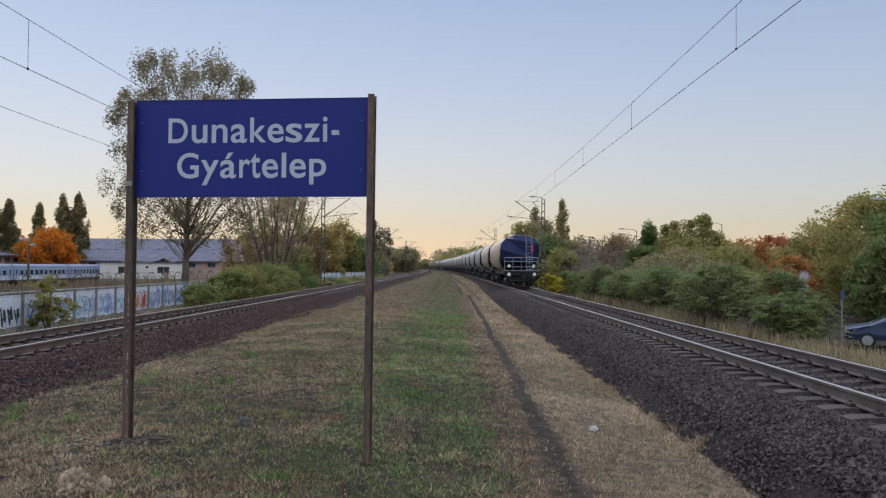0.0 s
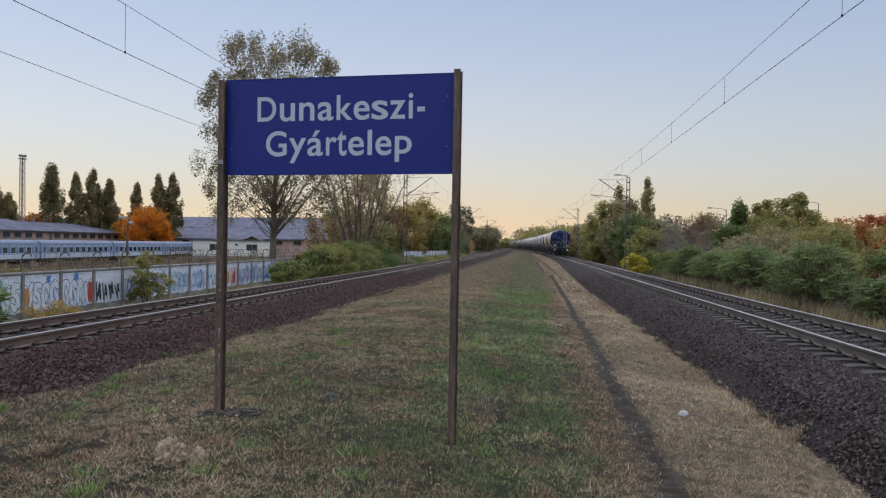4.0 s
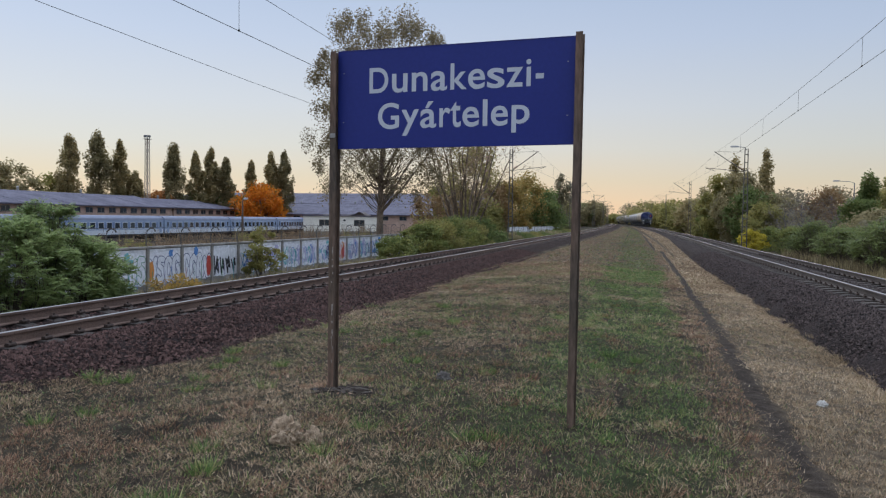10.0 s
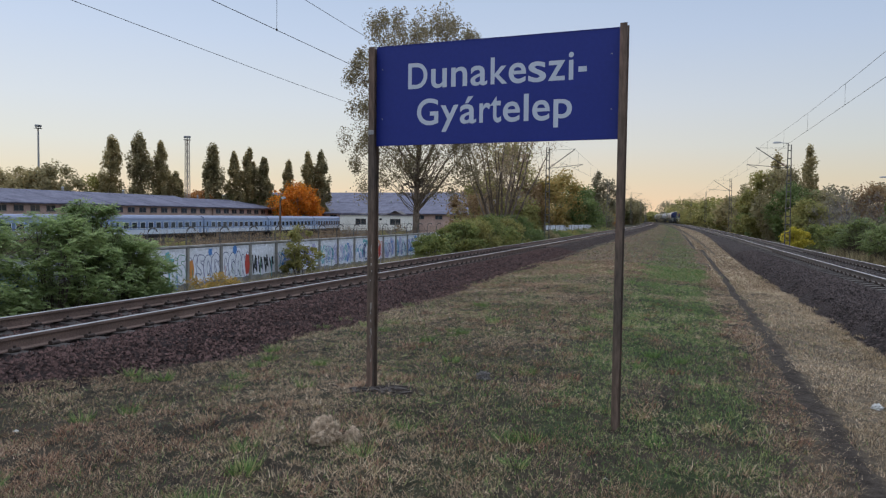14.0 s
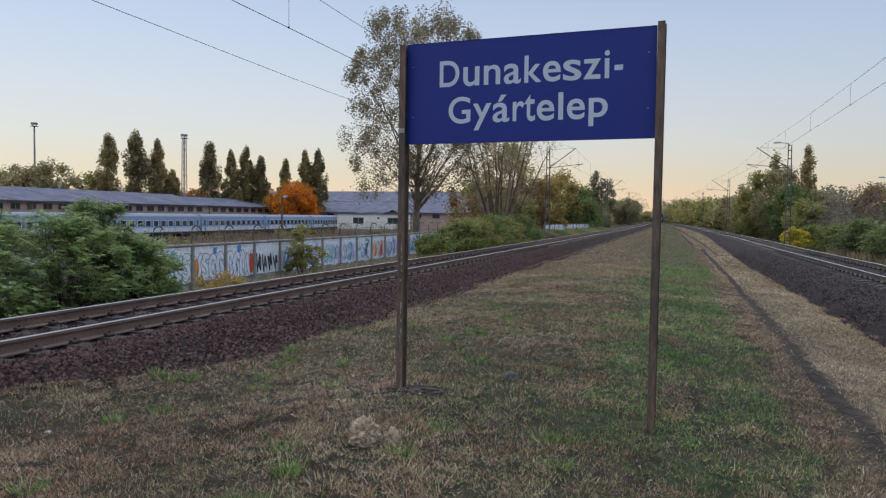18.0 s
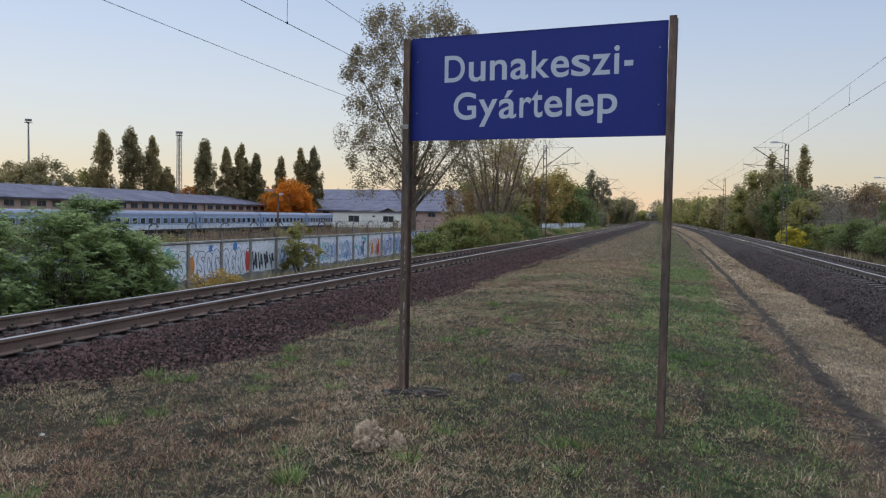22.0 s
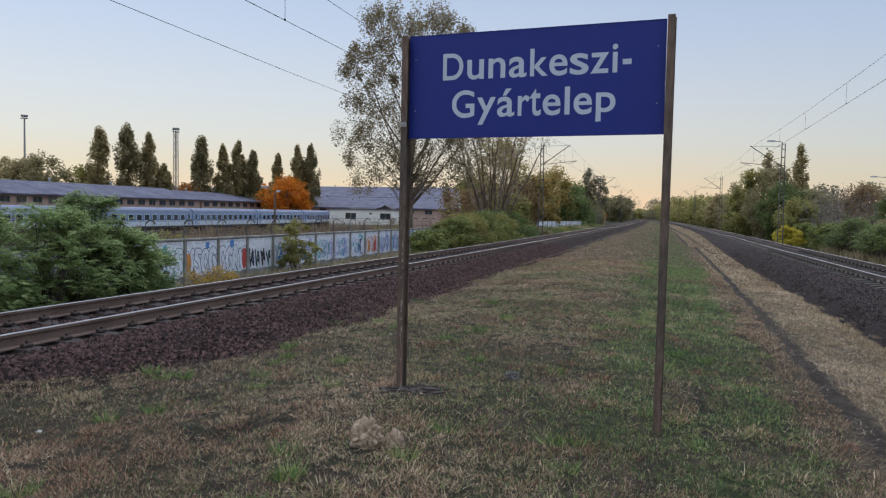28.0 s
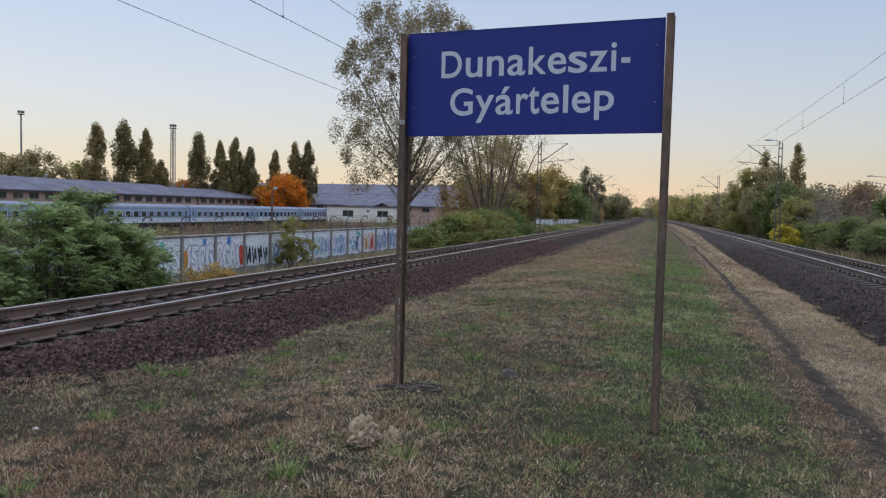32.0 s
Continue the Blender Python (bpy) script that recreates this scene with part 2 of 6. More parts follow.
L_WEED = leaf_mat("brown_weed_leaves", [(0.13, 0.085, 0.06), (0.20, 0.14, 0.09), (0.27, 0.185, 0.11), (0.24, 0.20, 0.10)])
L_GOLD = leaf_mat("golden_weeds", [(0.22, 0.17, 0.05), (0.38, 0.26, 0.07), (0.46, 0.28, 0.08), (0.24, 0.24, 0.07)])
L_YELLOW = leaf_mat("yellow_leaves", [(0.239, 0.224, 0.033), (0.419, 0.359, 0.045), (0.568, 0.448, 0.060), (0.329, 0.329, 0.060)])
L_OLIVE = leaf_mat("olive_leaves", [(0.155, 0.155, 0.056), (0.243, 0.231, 0.079), (0.332, 0.287, 0.099), (0.420, 0.332, 0.111)], 0.65)
L_ORANGE = leaf_mat("orange_leaves", [(0.393, 0.116, 0.014), (0.554, 0.179, 0.018), (0.647, 0.231, 0.023), (0.462, 0.185, 0.023)])
L_RUSSET = leaf_mat("russet_leaves", [(0.24, 0.115, 0.045), (0.36, 0.165, 0.055), (0.46, 0.205, 0.065), (0.30, 0.19, 0.08)])
L_RED = leaf_mat("red_leaves", [(0.27, 0.085, 0.04), (0.38, 0.12, 0.05), (0.45, 0.16, 0.06), (0.25, 0.12, 0.06)])
L_GREY = leaf_mat("grey_twigs_and_leaves", [(0.17, 0.15, 0.10), (0.235, 0.205, 0.135), (0.29, 0.25, 0.16), (0.21, 0.21, 0.11)], 0.65)
L_DARK = leaf_mat("dark_leaves", [(0.20, 0.19, 0.10), (0.27, 0.235, 0.125), (0.33, 0.27, 0.145), (0.38, 0.30, 0.155)], 0.7)
G_BLADE = leaf_mat("grass_blades", [(0.030, 0.026, 0.018), (0.110, 0.081, 0.047), (0.245, 0.162, 0.102), (0.36, 0.242, 0.152), (0.68, 0.49, 0.33)], 0.25, 1.0)
G_GREEN = leaf_mat("green_grass_blades", [(0.028, 0.044, 0.014), (0.084, 0.148, 0.039), (0.132, 0.218, 0.056), (0.21, 0.26, 0.082), (0.42, 0.39, 0.17)], 0.25, 1.0)
G_FAR = leaf_mat("distant_dry_turf_blades", [(0.18, 0.120, 0.076), (0.26, 0.172, 0.108), (0.34, 0.225, 0.140)], 0.25, 0.6)
G_FAR_GREEN = leaf_mat("distant_green_turf_blades", [(0.105, 0.135, 0.048), (0.155, 0.185, 0.064), (0.21, 0.215, 0.082)], 0.25, 0.6)
G_CLOVER = leaf_mat("clover_leaves", [(0.03, 0.045, 0.02), (0.06, 0.085, 0.035), (0.10, 0.125, 0.055), (0.16, 0.17, 0.08), (0.25, 0.23, 0.13)], 0.25, 1.0)
G_STRAW = leaf_mat("straw", [(0.046, 0.032, 0.019), (0.24, 0.168, 0.100), (0.38, 0.27, 0.163), (0.48, 0.355, 0.22), (0.74, 0.59, 0.41)], 0.25, 1.0)
G_RUSSET = leaf_mat("russet_grass_blades", [(0.040, 0.022, 0.014), (0.15, 0.073, 0.045), (0.27, 0.135, 0.083), (0.36, 0.20, 0.125), (0.58, 0.39, 0.26)], 0.25, 1.0)
G_BROWN = leaf_mat("dead_weed_stalks", [(0.10, 0.065, 0.045), (0.17, 0.115, 0.075), (0.24, 0.165, 0.10), (0.30, 0.22, 0.12)], 0.25, 0.9)
G_WEED = leaf_mat("tall_dry_weeds", [(0.12, 0.095, 0.055), (0.24, 0.19, 0.10), (0.36, 0.28, 0.155), (0.48, 0.39, 0.23)], 0.25, 0.9)


# ---------------------------------------------------------------- mesh tools
class Shape:
    """Collects corners and faces of one mesh."""

    def __init__(self):
        self.v, self.f = [], []

    def add(self, vs, fs):
        o = len(self.v)
        self.v.extend(vs)
        self.f.extend([tuple(i + o for i in f) for f in fs])
        return self

    def box(self, c, s, rz=0.0, bevel=0.0, m=None):
        """A box with centre c and size s; bevel cuts its upright and lengthwise edges."""
        hx, hy, hz = s[0] / 2, s[1] / 2, s[2] / 2
        if bevel:
            b = min(bevel, hx * 0.9, hz * 0.9)
            prof = [(-hx + b, -hz), (hx - b, -hz), (hx, -hz + b), (hx, hz - b), (hx - b, hz), (-hx + b, hz), (-hx, hz - b), (-hx, -hz + b)]
        else:
            prof = [(-hx, -hz), (hx, -hz), (hx, hz), (-hx, hz)]
        k = len(prof)
        pts = [Vector((x, y, z)) for y in (-hy, hy) for x, z in prof]
        r = Matrix.Rotation(rz, 3, "Z")
        pts = [(m @ p if m else r @ p) + Vector(c) for p in pts]
        fs = [tuple(range(k)), tuple(range(2 * k - 1, k - 1, -1))] + [(i, k + i, k + (i + 1) % k, (i + 1) % k) for i in range(k)]
        return self.add([tuple(p) for p in pts], fs)

    def tube(self, path, radii, sides=8, caps=True):
        """A round tube along the points of path with a radius at each."""
        pts = [Vector(p) for p in path]
        if not hasattr(radii, "__len__"):
            radii = [radii] * len(pts)
        rings = []
        for i, p in enumerate(pts):
            d = (pts[min(i + 1, len(pts) - 1)] - pts[max(i - 1, 0)]).normalized()
            a = d.cross(Vector((0, 0, 1)) if abs(d.z) < 0.9 else Vector((1, 0, 0))).normalized()
            b = d.cross(a)
            rings.append([tuple(p + (a * math.cos(2 * math.pi * j / sides) + b * math.sin(2 * math.pi * j / sides)) * radii[i]) for j in range(sides)])
        vs = [v for r in rings for v in r]
        fs = [(i * sides + j, i * sides + (j + 1) % sides, (i + 1) * sides + (j + 1) % sides, (i + 1) * sides + j)
              for i in range(len(pts) - 1) for j in range(sides)]
        if caps:
            fs += [tuple(range(sides - 1, -1, -1)), tuple(range((len(pts) - 1) * sides, len(pts) * sides))]
        return self.add(vs, fs)

    def loft(self, rings, closed=True, caps=True):
        """Skins rings of equal length."""
        k = len(rings[0])
        vs = [tuple(p) for r in rings for p in r]
        fs = []
        for i in range(len(rings) - 1):
            for j in range(k if closed else k - 1):
                fs.append((i * k + j, i * k + (j + 1) % k, (i + 1) * k + (j + 1) % k, (i + 1) * k + j))
        if caps and closed:
            fs += [tuple(range(k - 1, -1, -1)), tuple(range((len(rings) - 1) * k, len(rings) * k))]
        return self.add(vs, fs)

    def mesh(self, name, material, smooth=False):
        me = bpy.data.meshes.new(name)
        me.from_pydata(self.v, [], self.f)
        me.materials.append(material)
        if smooth:
            me.polygons.foreach_set("use_smooth", [True] * len(me.polygons))
        me.update()
        return me


def part(name, shape, material, parent=None, label="", smooth=False, at=None):
    """Links a shape as one mesh object, under a thing where parent is given."""
    ob = new(name, shape if isinstance(shape, bpy.types.Mesh) else shape.mesh(name, material, smooth))
    if parent:
        ob.parent = parent
    if at:
        ob.location = at
    if label:
        tagged(ob, label)
    return ob


def thing(name, label, category, m=None, group="", kind=""):
    ob = tagged(new(name), label, category, group, kind)
    if m:
        ob.matrix_basis = m
    return ob


def quads_mesh(name, centres, right, up, material):
    """Many small four-cornered leaves at once, each with a slight fold at the middle."""
    n = len(centres)
    v = np.empty((n, 4, 3), np.float32)
    v[:, 0], v[:, 1], v[:, 2], v[:, 3] = centres - up, centres + right, centres + up, centres - right
    me = bpy.data.meshes.new(name)
    me.vertices.add(4 * n)
    me.vertices.foreach_set("co", v.ravel())
    me.loops.add(4 * n)
    me.loops.foreach_set("vertex_index", np.arange(4 * n, dtype=np.int32))
    me.polygons.add(n)
    me.polygons.foreach_set("loop_start", np.arange(0, 4 * n, 4, dtype=np.int32))
    me.materials.append(material)
    me.update(calc_edges=True)
    me.validate()
    return me


def blades_mesh(name, roots, right, up, material):
    """Many blades of grass at once, one triangle each."""
    n = len(roots)
    v = np.empty((n, 3, 3), np.float32)
    v[:, 0], v[:, 1], v[:, 2] = roots - right, roots + right, roots + 2 * up
    me = bpy.data.meshes.new(name)
    me.vertices.add(3 * n)
    me.vertices.foreach_set("co", v.ravel())
    me.loops.add(3 * n)
    me.loops.foreach_set("vertex_index", np.arange(3 * n, dtype=np.int32))
    me.polygons.add(n)
    me.polygons.foreach_set("loop_start", np.arange(0, 3 * n, 3, dtype=np.int32))
    me.materials.append(material)
    me.update(calc_edges=True)
    return me


def leaves(name, centres, size, material, seed, droop=0.0, long=1.5):
    """Leaves of a size round given centres, turned at random."""
    g = np.random.default_rng(seed)
    n = len(centres)
    a = g.normal(size=(n, 3))
    a[:, 2] = 0.6 * a[:, 2] - droop
    a /= np.linalg.norm(a, axis=1)[:, None]
    b = np.cross(a, g.normal(size=(n, 3)) + np.array([0, 0, 0.9]))
    b /= np.linalg.norm(b, axis=1)[:, None] + 1e-9
    s = size * g.uniform(0.6, 1.35, (n, 1))
    return quads_mesh(name, centres, b * s * 0.5, a * s * 0.5 * long, material)


def feathers(name, roots, length, material, seed, pairs=7):
    """Compound leaves: leaflets in pairs along a drooping stalk, from each root."""
    g = np.random.default_rng(seed)
    n = len(roots)
    d = g.normal(size=(n, 3))
    d[:, :2] += roots[:, :2] * 0.8
    d[:, 2] = d[:, 2] * 0.7 + 0.35
    d /= np.linalg.norm(d, axis=1)[:, None]
    side = np.cross(d, [0, 0, 1.0])
    side /= np.linalg.norm(side, axis=1)[:, None] + 1e-9
    ln = length * g.uniform(0.6, 1.3, (n, 1))
    cs, up, rt = [], [], []
    for k in range(pairs):
        t = (k + 0.6) / pairs
        at = roots + d * ln * t + np.array([0, 0, -0.25]) * ln * t * t
        for s in (-1, 1):
            ax = side * s + d * 0.45 + np.array([0, 0, -0.25]) + g.normal(0, 0.12, (n, 3))
            ax /= np.linalg.norm(ax, axis=1)[:, None]
            wd = np.cross(ax, g.normal(0, 0.35, (n, 3)) + np.array([0, 0, 1.0]))
            wd /= np.linalg.norm(wd, axis=1)[:, None] + 1e-9
            h = ln * (0.165 * math.sin(math.pi * (0.2 + 0.7 * t)) + 0.04)
            cs.append(at + ax * h)
            up.append(ax * h)
            rt.append(wd * h * 0.40)
    return quads_mesh(name, np.concatenate(cs), np.concatenate(rt), np.concatenate(up), material)


# ---------------------------------------------------------------- the lie of the land
X_LEFT, X_RIGHT, Z_RAIL = -8.745, 5.867, 0.31


def right_x(y):
    """The middle of the right-hand track: it swings to the left, far up the line."""
    return X_RIGHT - 0.016 * y - (0.9e-4 * (y - 60) ** 2 if y > 60 else 0.0)


def left_x(y):
    """The middle of the left-hand track: straight at first, then it draws near the other."""
    if y > 400:
        return right_x(y) - 4.9
    return X_LEFT - (0.9e-4 * (y - 120) ** 2 if y > 120 else 0.0)


def bend(y):
    """How far the strip between the tracks has swung to the left."""
    return 0.5 * (left_x(y) - X_LEFT) + 0.5 * (right_x(y) - X_RIGHT) if y > 60 else 0.0


def rail_z(y):
    return Z_RAIL - 0.0017 * min(max(y, -20), 45)


PROFILE = [(-400, -2.6), (-60, -2.55), (-40, -2.3), (-22, -1.1), (-15.5, -0.95), (-12.6, -0.7), (-11.6, -0.5), (-5.6, -0.10), (-4.5, -0.05), (-3.3, 0.0),
           (-0.9, -0.13), (1.9, -0.36), (3.2, -0.45), (4, -0.47), (8.6, -0.5), (11, -0.55), (13, -0.9), (15.5, -1.4), (60, -1.5), (400, -1.5)]
PX, PZ = [p[0] for p in PROFILE], [p[1] for p in PROFILE]


def grass_left(y):
    """Where the grass meets the left-hand ballast; near by it has crept up the shoulder."""
    if y < 14:
        return float(np.interp(y, [4.5, 6.6, 8.3, 10, 12, 14], [-7.4, -6.95, -6.25, -5.85, -5.75, -5.85]))
    return left_x(y) + 2.9


def grass_right(y):
    """Where the straw meets the right-hand ballast; further off it reaches closer to the sleepers."""
    return right_x(y) - 2.5 + float(np.interp(y, [9, 10, 40, 70, 110], [0.25, 0.0, 0.0, 0.25, 0.6]))


def shoulder_z(x, y):
    """The ground, or the slope of the right-hand ballast where that is higher."""
    o = x - right_x(y)
    return max(ground_z(x, y), rail_z(y) + float(np.interp(o, [-2.9, -2.8, -2.35, -1.78], [-2.0, -0.80, -0.36, -0.215])))


BED = [(-0.9, -0.235), (1.75, -0.235), (2.35, -0.36), (2.95, -0.42), (3.3, -0.46)]


def ground_z(x, y):
    mid = 0.5 * (left_x(y) + right_x(y))
    u = x - (left_x(y) - X_LEFT) if x < mid else x - (right_x(y) - X_RIGHT)
    z = float(np.interp(u, PX, PZ))
    if -6 < u < 3.5:
        z += 0.035 * noise.noise((x * 0.6, y * 0.6, 0)) + 0.012 * noise.noise((x * 2.5, y * 2.5, 3))
        z += -0.0016 * min(max(y - 8, 0), 45)
    if 2 < y < 13 and -7.9 < x < -5.3:
        bed = rail_z(y) + float(np.interp(x - X_LEFT, [p[0] for p in BED], [p[1] for p in BED]))
        t = min(1.0, max(0.0, (x - grass_left(y) + 0.15) / 0.3))
        z = max(z, bed - 0.12 + 0.15 * t)
    if 36 < y < 420 and -3.4 < x - right_x(y) < -0.9:
        o = right_x(y) - x
        bed = rail_z(y) + float(np.interp(o, [p[0] for p in BED], [p[1] for p in BED]))
        t = min(1.0, max(0.0, (grass_right(y) + 0.15 - x) / 0.3))
        z += min(1.0, (y - 36) / 45) * max(0.0, bed - 0.12 + 0.15 * t - z)
    return z


def strip_edges(y):
    """Left and right edge of the grass between the tracks."""
    return grass_left(y), grass_right(y)


# ---------------------------------------------------------------- ground, track beds, rails
def path_x(y):
    """The middle of the trodden footpath."""
    return 1.16 + 0.035 * math.sin(y * 0.45) + 0.02 * math.sin(y * 1.3) - 0.004 * max(0, y - 25)


def make_ground():
    xs = sorted(set([-900, -500, -250, -160, -110, -75, -50, -32, 20, 26, 34, 48, 75, 120, 200, 400, 900] + PX + list(np.arange(-6, 3.6, 0.15).round(3))
                    + list(np.arange(-22, -6, 1.0)) + list(np.arange(4, 16, 1.0))))
    ys = list(np.arange(-40, 2, 3.0)) + list(np.arange(2, 16, 0.2)) + list(np.arange(16, 60, 1.0)) + list(np.arange(60, 300, 8)) + [300, 340, 400, 480, 600, 800, 1100, 1600, 2600]
    v, cols = [], []
    for y in ys:
        le, re = strip_edges(y)
        shift = bend(min(y, 620))
        for x0 in xs:
            x = x0 + shift
            v.append((x, y, ground_z(x, y)))
            wob = 0.25 * noise.noise((x * 0.7, y * 0.35, 7))
            px = path_x(y) + shift
            path = min(1.0, max(0.0, 1.8 * (1 - abs(x - px) / 0.21))) if 1 < y < 120 else 0
            bare = max(0.0, 1 - math.hypot(x + 3.2, (y - 7.85) * 1.6) / 0.7)
            u = x - shift + wob
            green = float(np.interp(u, [-6, -4.6, -3.6, -2.2, -1.3, 0.1, 0.5], [0.1, 0.15, 0.3, 0.35, 1.0, 1.0, 0.0]))
            if u < -6.2 or u > 3.5:
                green = 0.6
            if u < -16 or u > 15:
                bare = 0.75
            straw = float(np.interp(u, [0.6, 1.5, 3.2, 3.4, 9, 10], [0, 0.75, 1.0, 0.6, 0.6, 0.2]))
            if -6 < u < 0.9 and y > 18:
                straw = max(straw, (0.5 - 0.25 * green) * min(1.0, (y - 18) / 16))
            cols.append((min(1, path + bare), green, straw, 1))
    k = len(xs)
    f = [(j * k + i, j * k + i + 1, (j + 1) * k + i + 1, (j + 1) * k + i) for j in range(len(ys) - 1) for i in range(k - 1)]
    me = bpy.data.meshes.new("ground")
    me.from_pydata(v, [], f)
    ca = me.color_attributes.new("zone", "FLOAT_COLOR", "POINT")
    ca.data.foreach_set("color", np.array(cols, np.float32).ravel())
    me.materials.append(TURF)
    me.polygons.foreach_set("use_smooth", [True] * len(f))
    return tagged(new("ground", me), "dry autumn turf with green patches and a worn footpath", "ground", kind="structure")


make_ground()


def track_ys():
    return list(np.arange(-30, 60, 2.0)) + list(np.arange(60, 760, 8.0))


def across(xf, y, o):
    """A point at o metres to the right of a track's middle."""
    h = (xf(y + 0.5) - xf(y - 0.5))
    n = 1 / math.sqrt(1 + h * h)
    return xf(y) + o * n, y - o * n * h


def make_track(xf, name, label, foot_l, foot_r, zl, zr, fill, stone, mid):
    track = thing(name, label, "railway track", kind="structure")
    # bed
    prof = [(-foot_l, zl), (-2.35, -0.36), (-1.78, -0.215), (-1.6, fill), (-1.08, fill), (-0.9, mid), (-0.6, mid), (0, mid - 0.015), (0.6, mid), (0.9, mid), (1.08, fill), (1.6, fill), (1.78, -0.215), (2.35, -0.36), (foot_r, zr)]
    xs = np.concatenate([np.linspace(a[0], b[0], 5, endpoint=False) for a, b in zip(prof, prof[1:])] + [[prof[-1][0]]])
    rings = []
    for y in list(np.arange(-30, 2, 2.0)) + list(np.arange(2, 45, 0.3)) + list(np.arange(45, 80, 2)) + list(np.arange(80, 760, 8.0)):
        ring = []
        for o in xs:
            px, py = across(xf, y, o)
            z = rail_z(y) + float(np.interp(o, [p[0] for p in prof], [p[1] for p in prof]))
            z += 0.012 * noise.noise((px * 3, py * 3, 1)) + 0.010 * noise.noise((px * 9, py * 9, 2))
            edge = 0.12 * noise.noise((px, py * 0.8, 5)) if abs(o) > 2.5 else 0
            ring.append((px + edge, py, z))
        rings.append(ring)
    part("ballast_bed", Shape().loft(rings, closed=False, caps=False), stone, track, "dark reddish-brown crushed stone bed", True)
    # rails
    rp = [(-0.075, 0), (0.075, 0), (0.075, 0.012), (0.010, 0.028), (0.010, 0.125), (0.034, 0.135), (0.034, 0.168), (0.028, 0.172), (-0.028, 0.172), (-0.034, 0.168),
          (-0.034, 0.135), (-0.010, 0.125), (-0.010, 0.028), (-0.075, 0.012)]
    ys = track_ys()
    for side in (-1, 1):
        rings, tops = [], []
        for y in ys:
            z0 = rail_z(y) - 0.172
            rings.append([(*across(xf, y, side * 0.7525 + o), z0 + z) for o, z in rp])
            tops.append([(*across(xf, y, side * 0.7525 + o), z0 + z) for o, z in ((-0.033, 0.1685), (-0.027, 0.174), (0.027, 0.174), (0.033, 0.1685))])
        r = part("rail", Shape().loft(rings), RAIL_SIDE if xf is left_x else RAIL_GREY, track, "rust-brown steel rail")
        part("rail_head", Shape().loft(tops, closed=False, caps=False), RAIL_TOP, r, "polished running surface")
    # sleepers
    s = Shape()
    s.loft([[(-1.25 + 2.5 * a, dy, z) for dy, z in ((-0.15, -0.1), (0.15, -0.1), (0.13, 0.0 + dz), (-0.13, 0.0 + dz))] for a, dz in ((0, 0), (0.06, 0.02), (0.2, 0.02), (0.35, -0.03), (0.65, -0.03), (0.8, 0.02), (0.94, 0.02), (1, 0))])
    sleeper = s.mesh("sleeper", SLEEPER)
    c = Shape()
    for sd in (-1, 1):
        for o in (-0.11, 0.11):
            c.box((sd * 0.7525 + o, 0, 0.045), (0.07, 0.13, 0.05), bevel=0.015)
            c.tube([(sd * 0.7525 + o, 0, 0.06), (sd * 0.7525 + o, 0, 0.10)], 0.018, 6)
    clips = c.mesh("fastening", CLIP)
    rest = Shape()
    n = 0
    y = -2.0
    while y < 160:
        h = xf(y + 0.5) - xf(y - 0.5)
        z = rail_z(y) - 0.195
        if y < 88:
            ob = part("sleeper", sleeper, None, track)
            ob.matrix_basis = Matrix.Translation((xf(y), y, z)) @ Matrix.Rotation(-math.atan(h), 4, "Z")
            if y < 45:
                part("fastening", clips, None, ob, "rusted rail clips")
        else:
            rest.box((xf(y), y, z - 0.04), (2.5, 0.26, 0.12), -math.atan(h))
        y += 0.61
    tagged(part("far_sleepers", rest, SLEEPER, track), kind="stuff")
    return track


make_track(left_x, "track_left", "straight railway track on dark reddish ballast", 3.4, 2.95, -0.95, -0.42, -0.178, BALLAST, -0.212)
make_track(right_x, "track_right", "railway track on high dark ballast shoulder", 2.8, 3.2, -0.80, -0.85, -0.215, BALLAST_GREY, -0.225)


def scatter_stones(name, label, xf, o0, o1, y0, y1, n, seed, prof, power=1.7):
    """Loose crushed stones, eight-sided and uneven, lying on the bed."""
    g = np.random.default_rng(seed)
    y = y0 + (y1 - y0) * g.random(n) ** power
    o = g.uniform(o0, o1, n)
    if xf is left_x:
        keep = np.array([a + X_LEFT < grass_left(b) + 0.12 for a, b in zip(o, y)])
        y, o = y[keep], o[keep]
        n = len(y)
    x = np.array([xf(a) for a in y]) + o
    z = np.array([rail_z(a) for a in y]) + np.interp(o, [p[0] for p in prof], [p[1] for p in prof])
    c = np.stack([x, y, z + 0.008], 1)
    s = g.uniform(0.012, 0.032, (n, 1))
    base = np.array([(1, 0, 0), (-1, 0, 0), (0, 1, 0), (0, -1, 0), (0, 0, 1), (0, 0, -1)], np.float32)
    v = base[None] * g.uniform(0.6, 1.3, (n, 6, 1)) + g.normal(0, 0.25, (n, 6, 3))
    v = c[:, None] + v * s[:, None] * np.array([1.0, 1.0, 1.0])
    tri = np.array([(0, 2, 4), (2, 1, 4), (1, 3, 4), (3, 0, 4)])
    f = (tri[None] + 6 * np.arange(n)[:, None, None]).reshape(-1, 3).astype(np.int32)
    me = bpy.data.meshes.new(name)
    me.vertices.add(6 * n)
    me.vertices.foreach_set("co", v.astype(np.float32).ravel())
    me.loops.add(3 * len(f))
    me.loops.foreach_set("vertex_index", f.ravel())
    me.polygons.add(len(f))
    me.polygons.foreach_set("loop_start", np.arange(0, 3 * len(f), 3, dtype=np.int32))
    me.materials.append(STONE if xf is left_x else STONE_GREY)
    me.update(calc_edges=True)
    me.validate()
    return tagged(new(name, me), label, "ballast", kind="stuff")


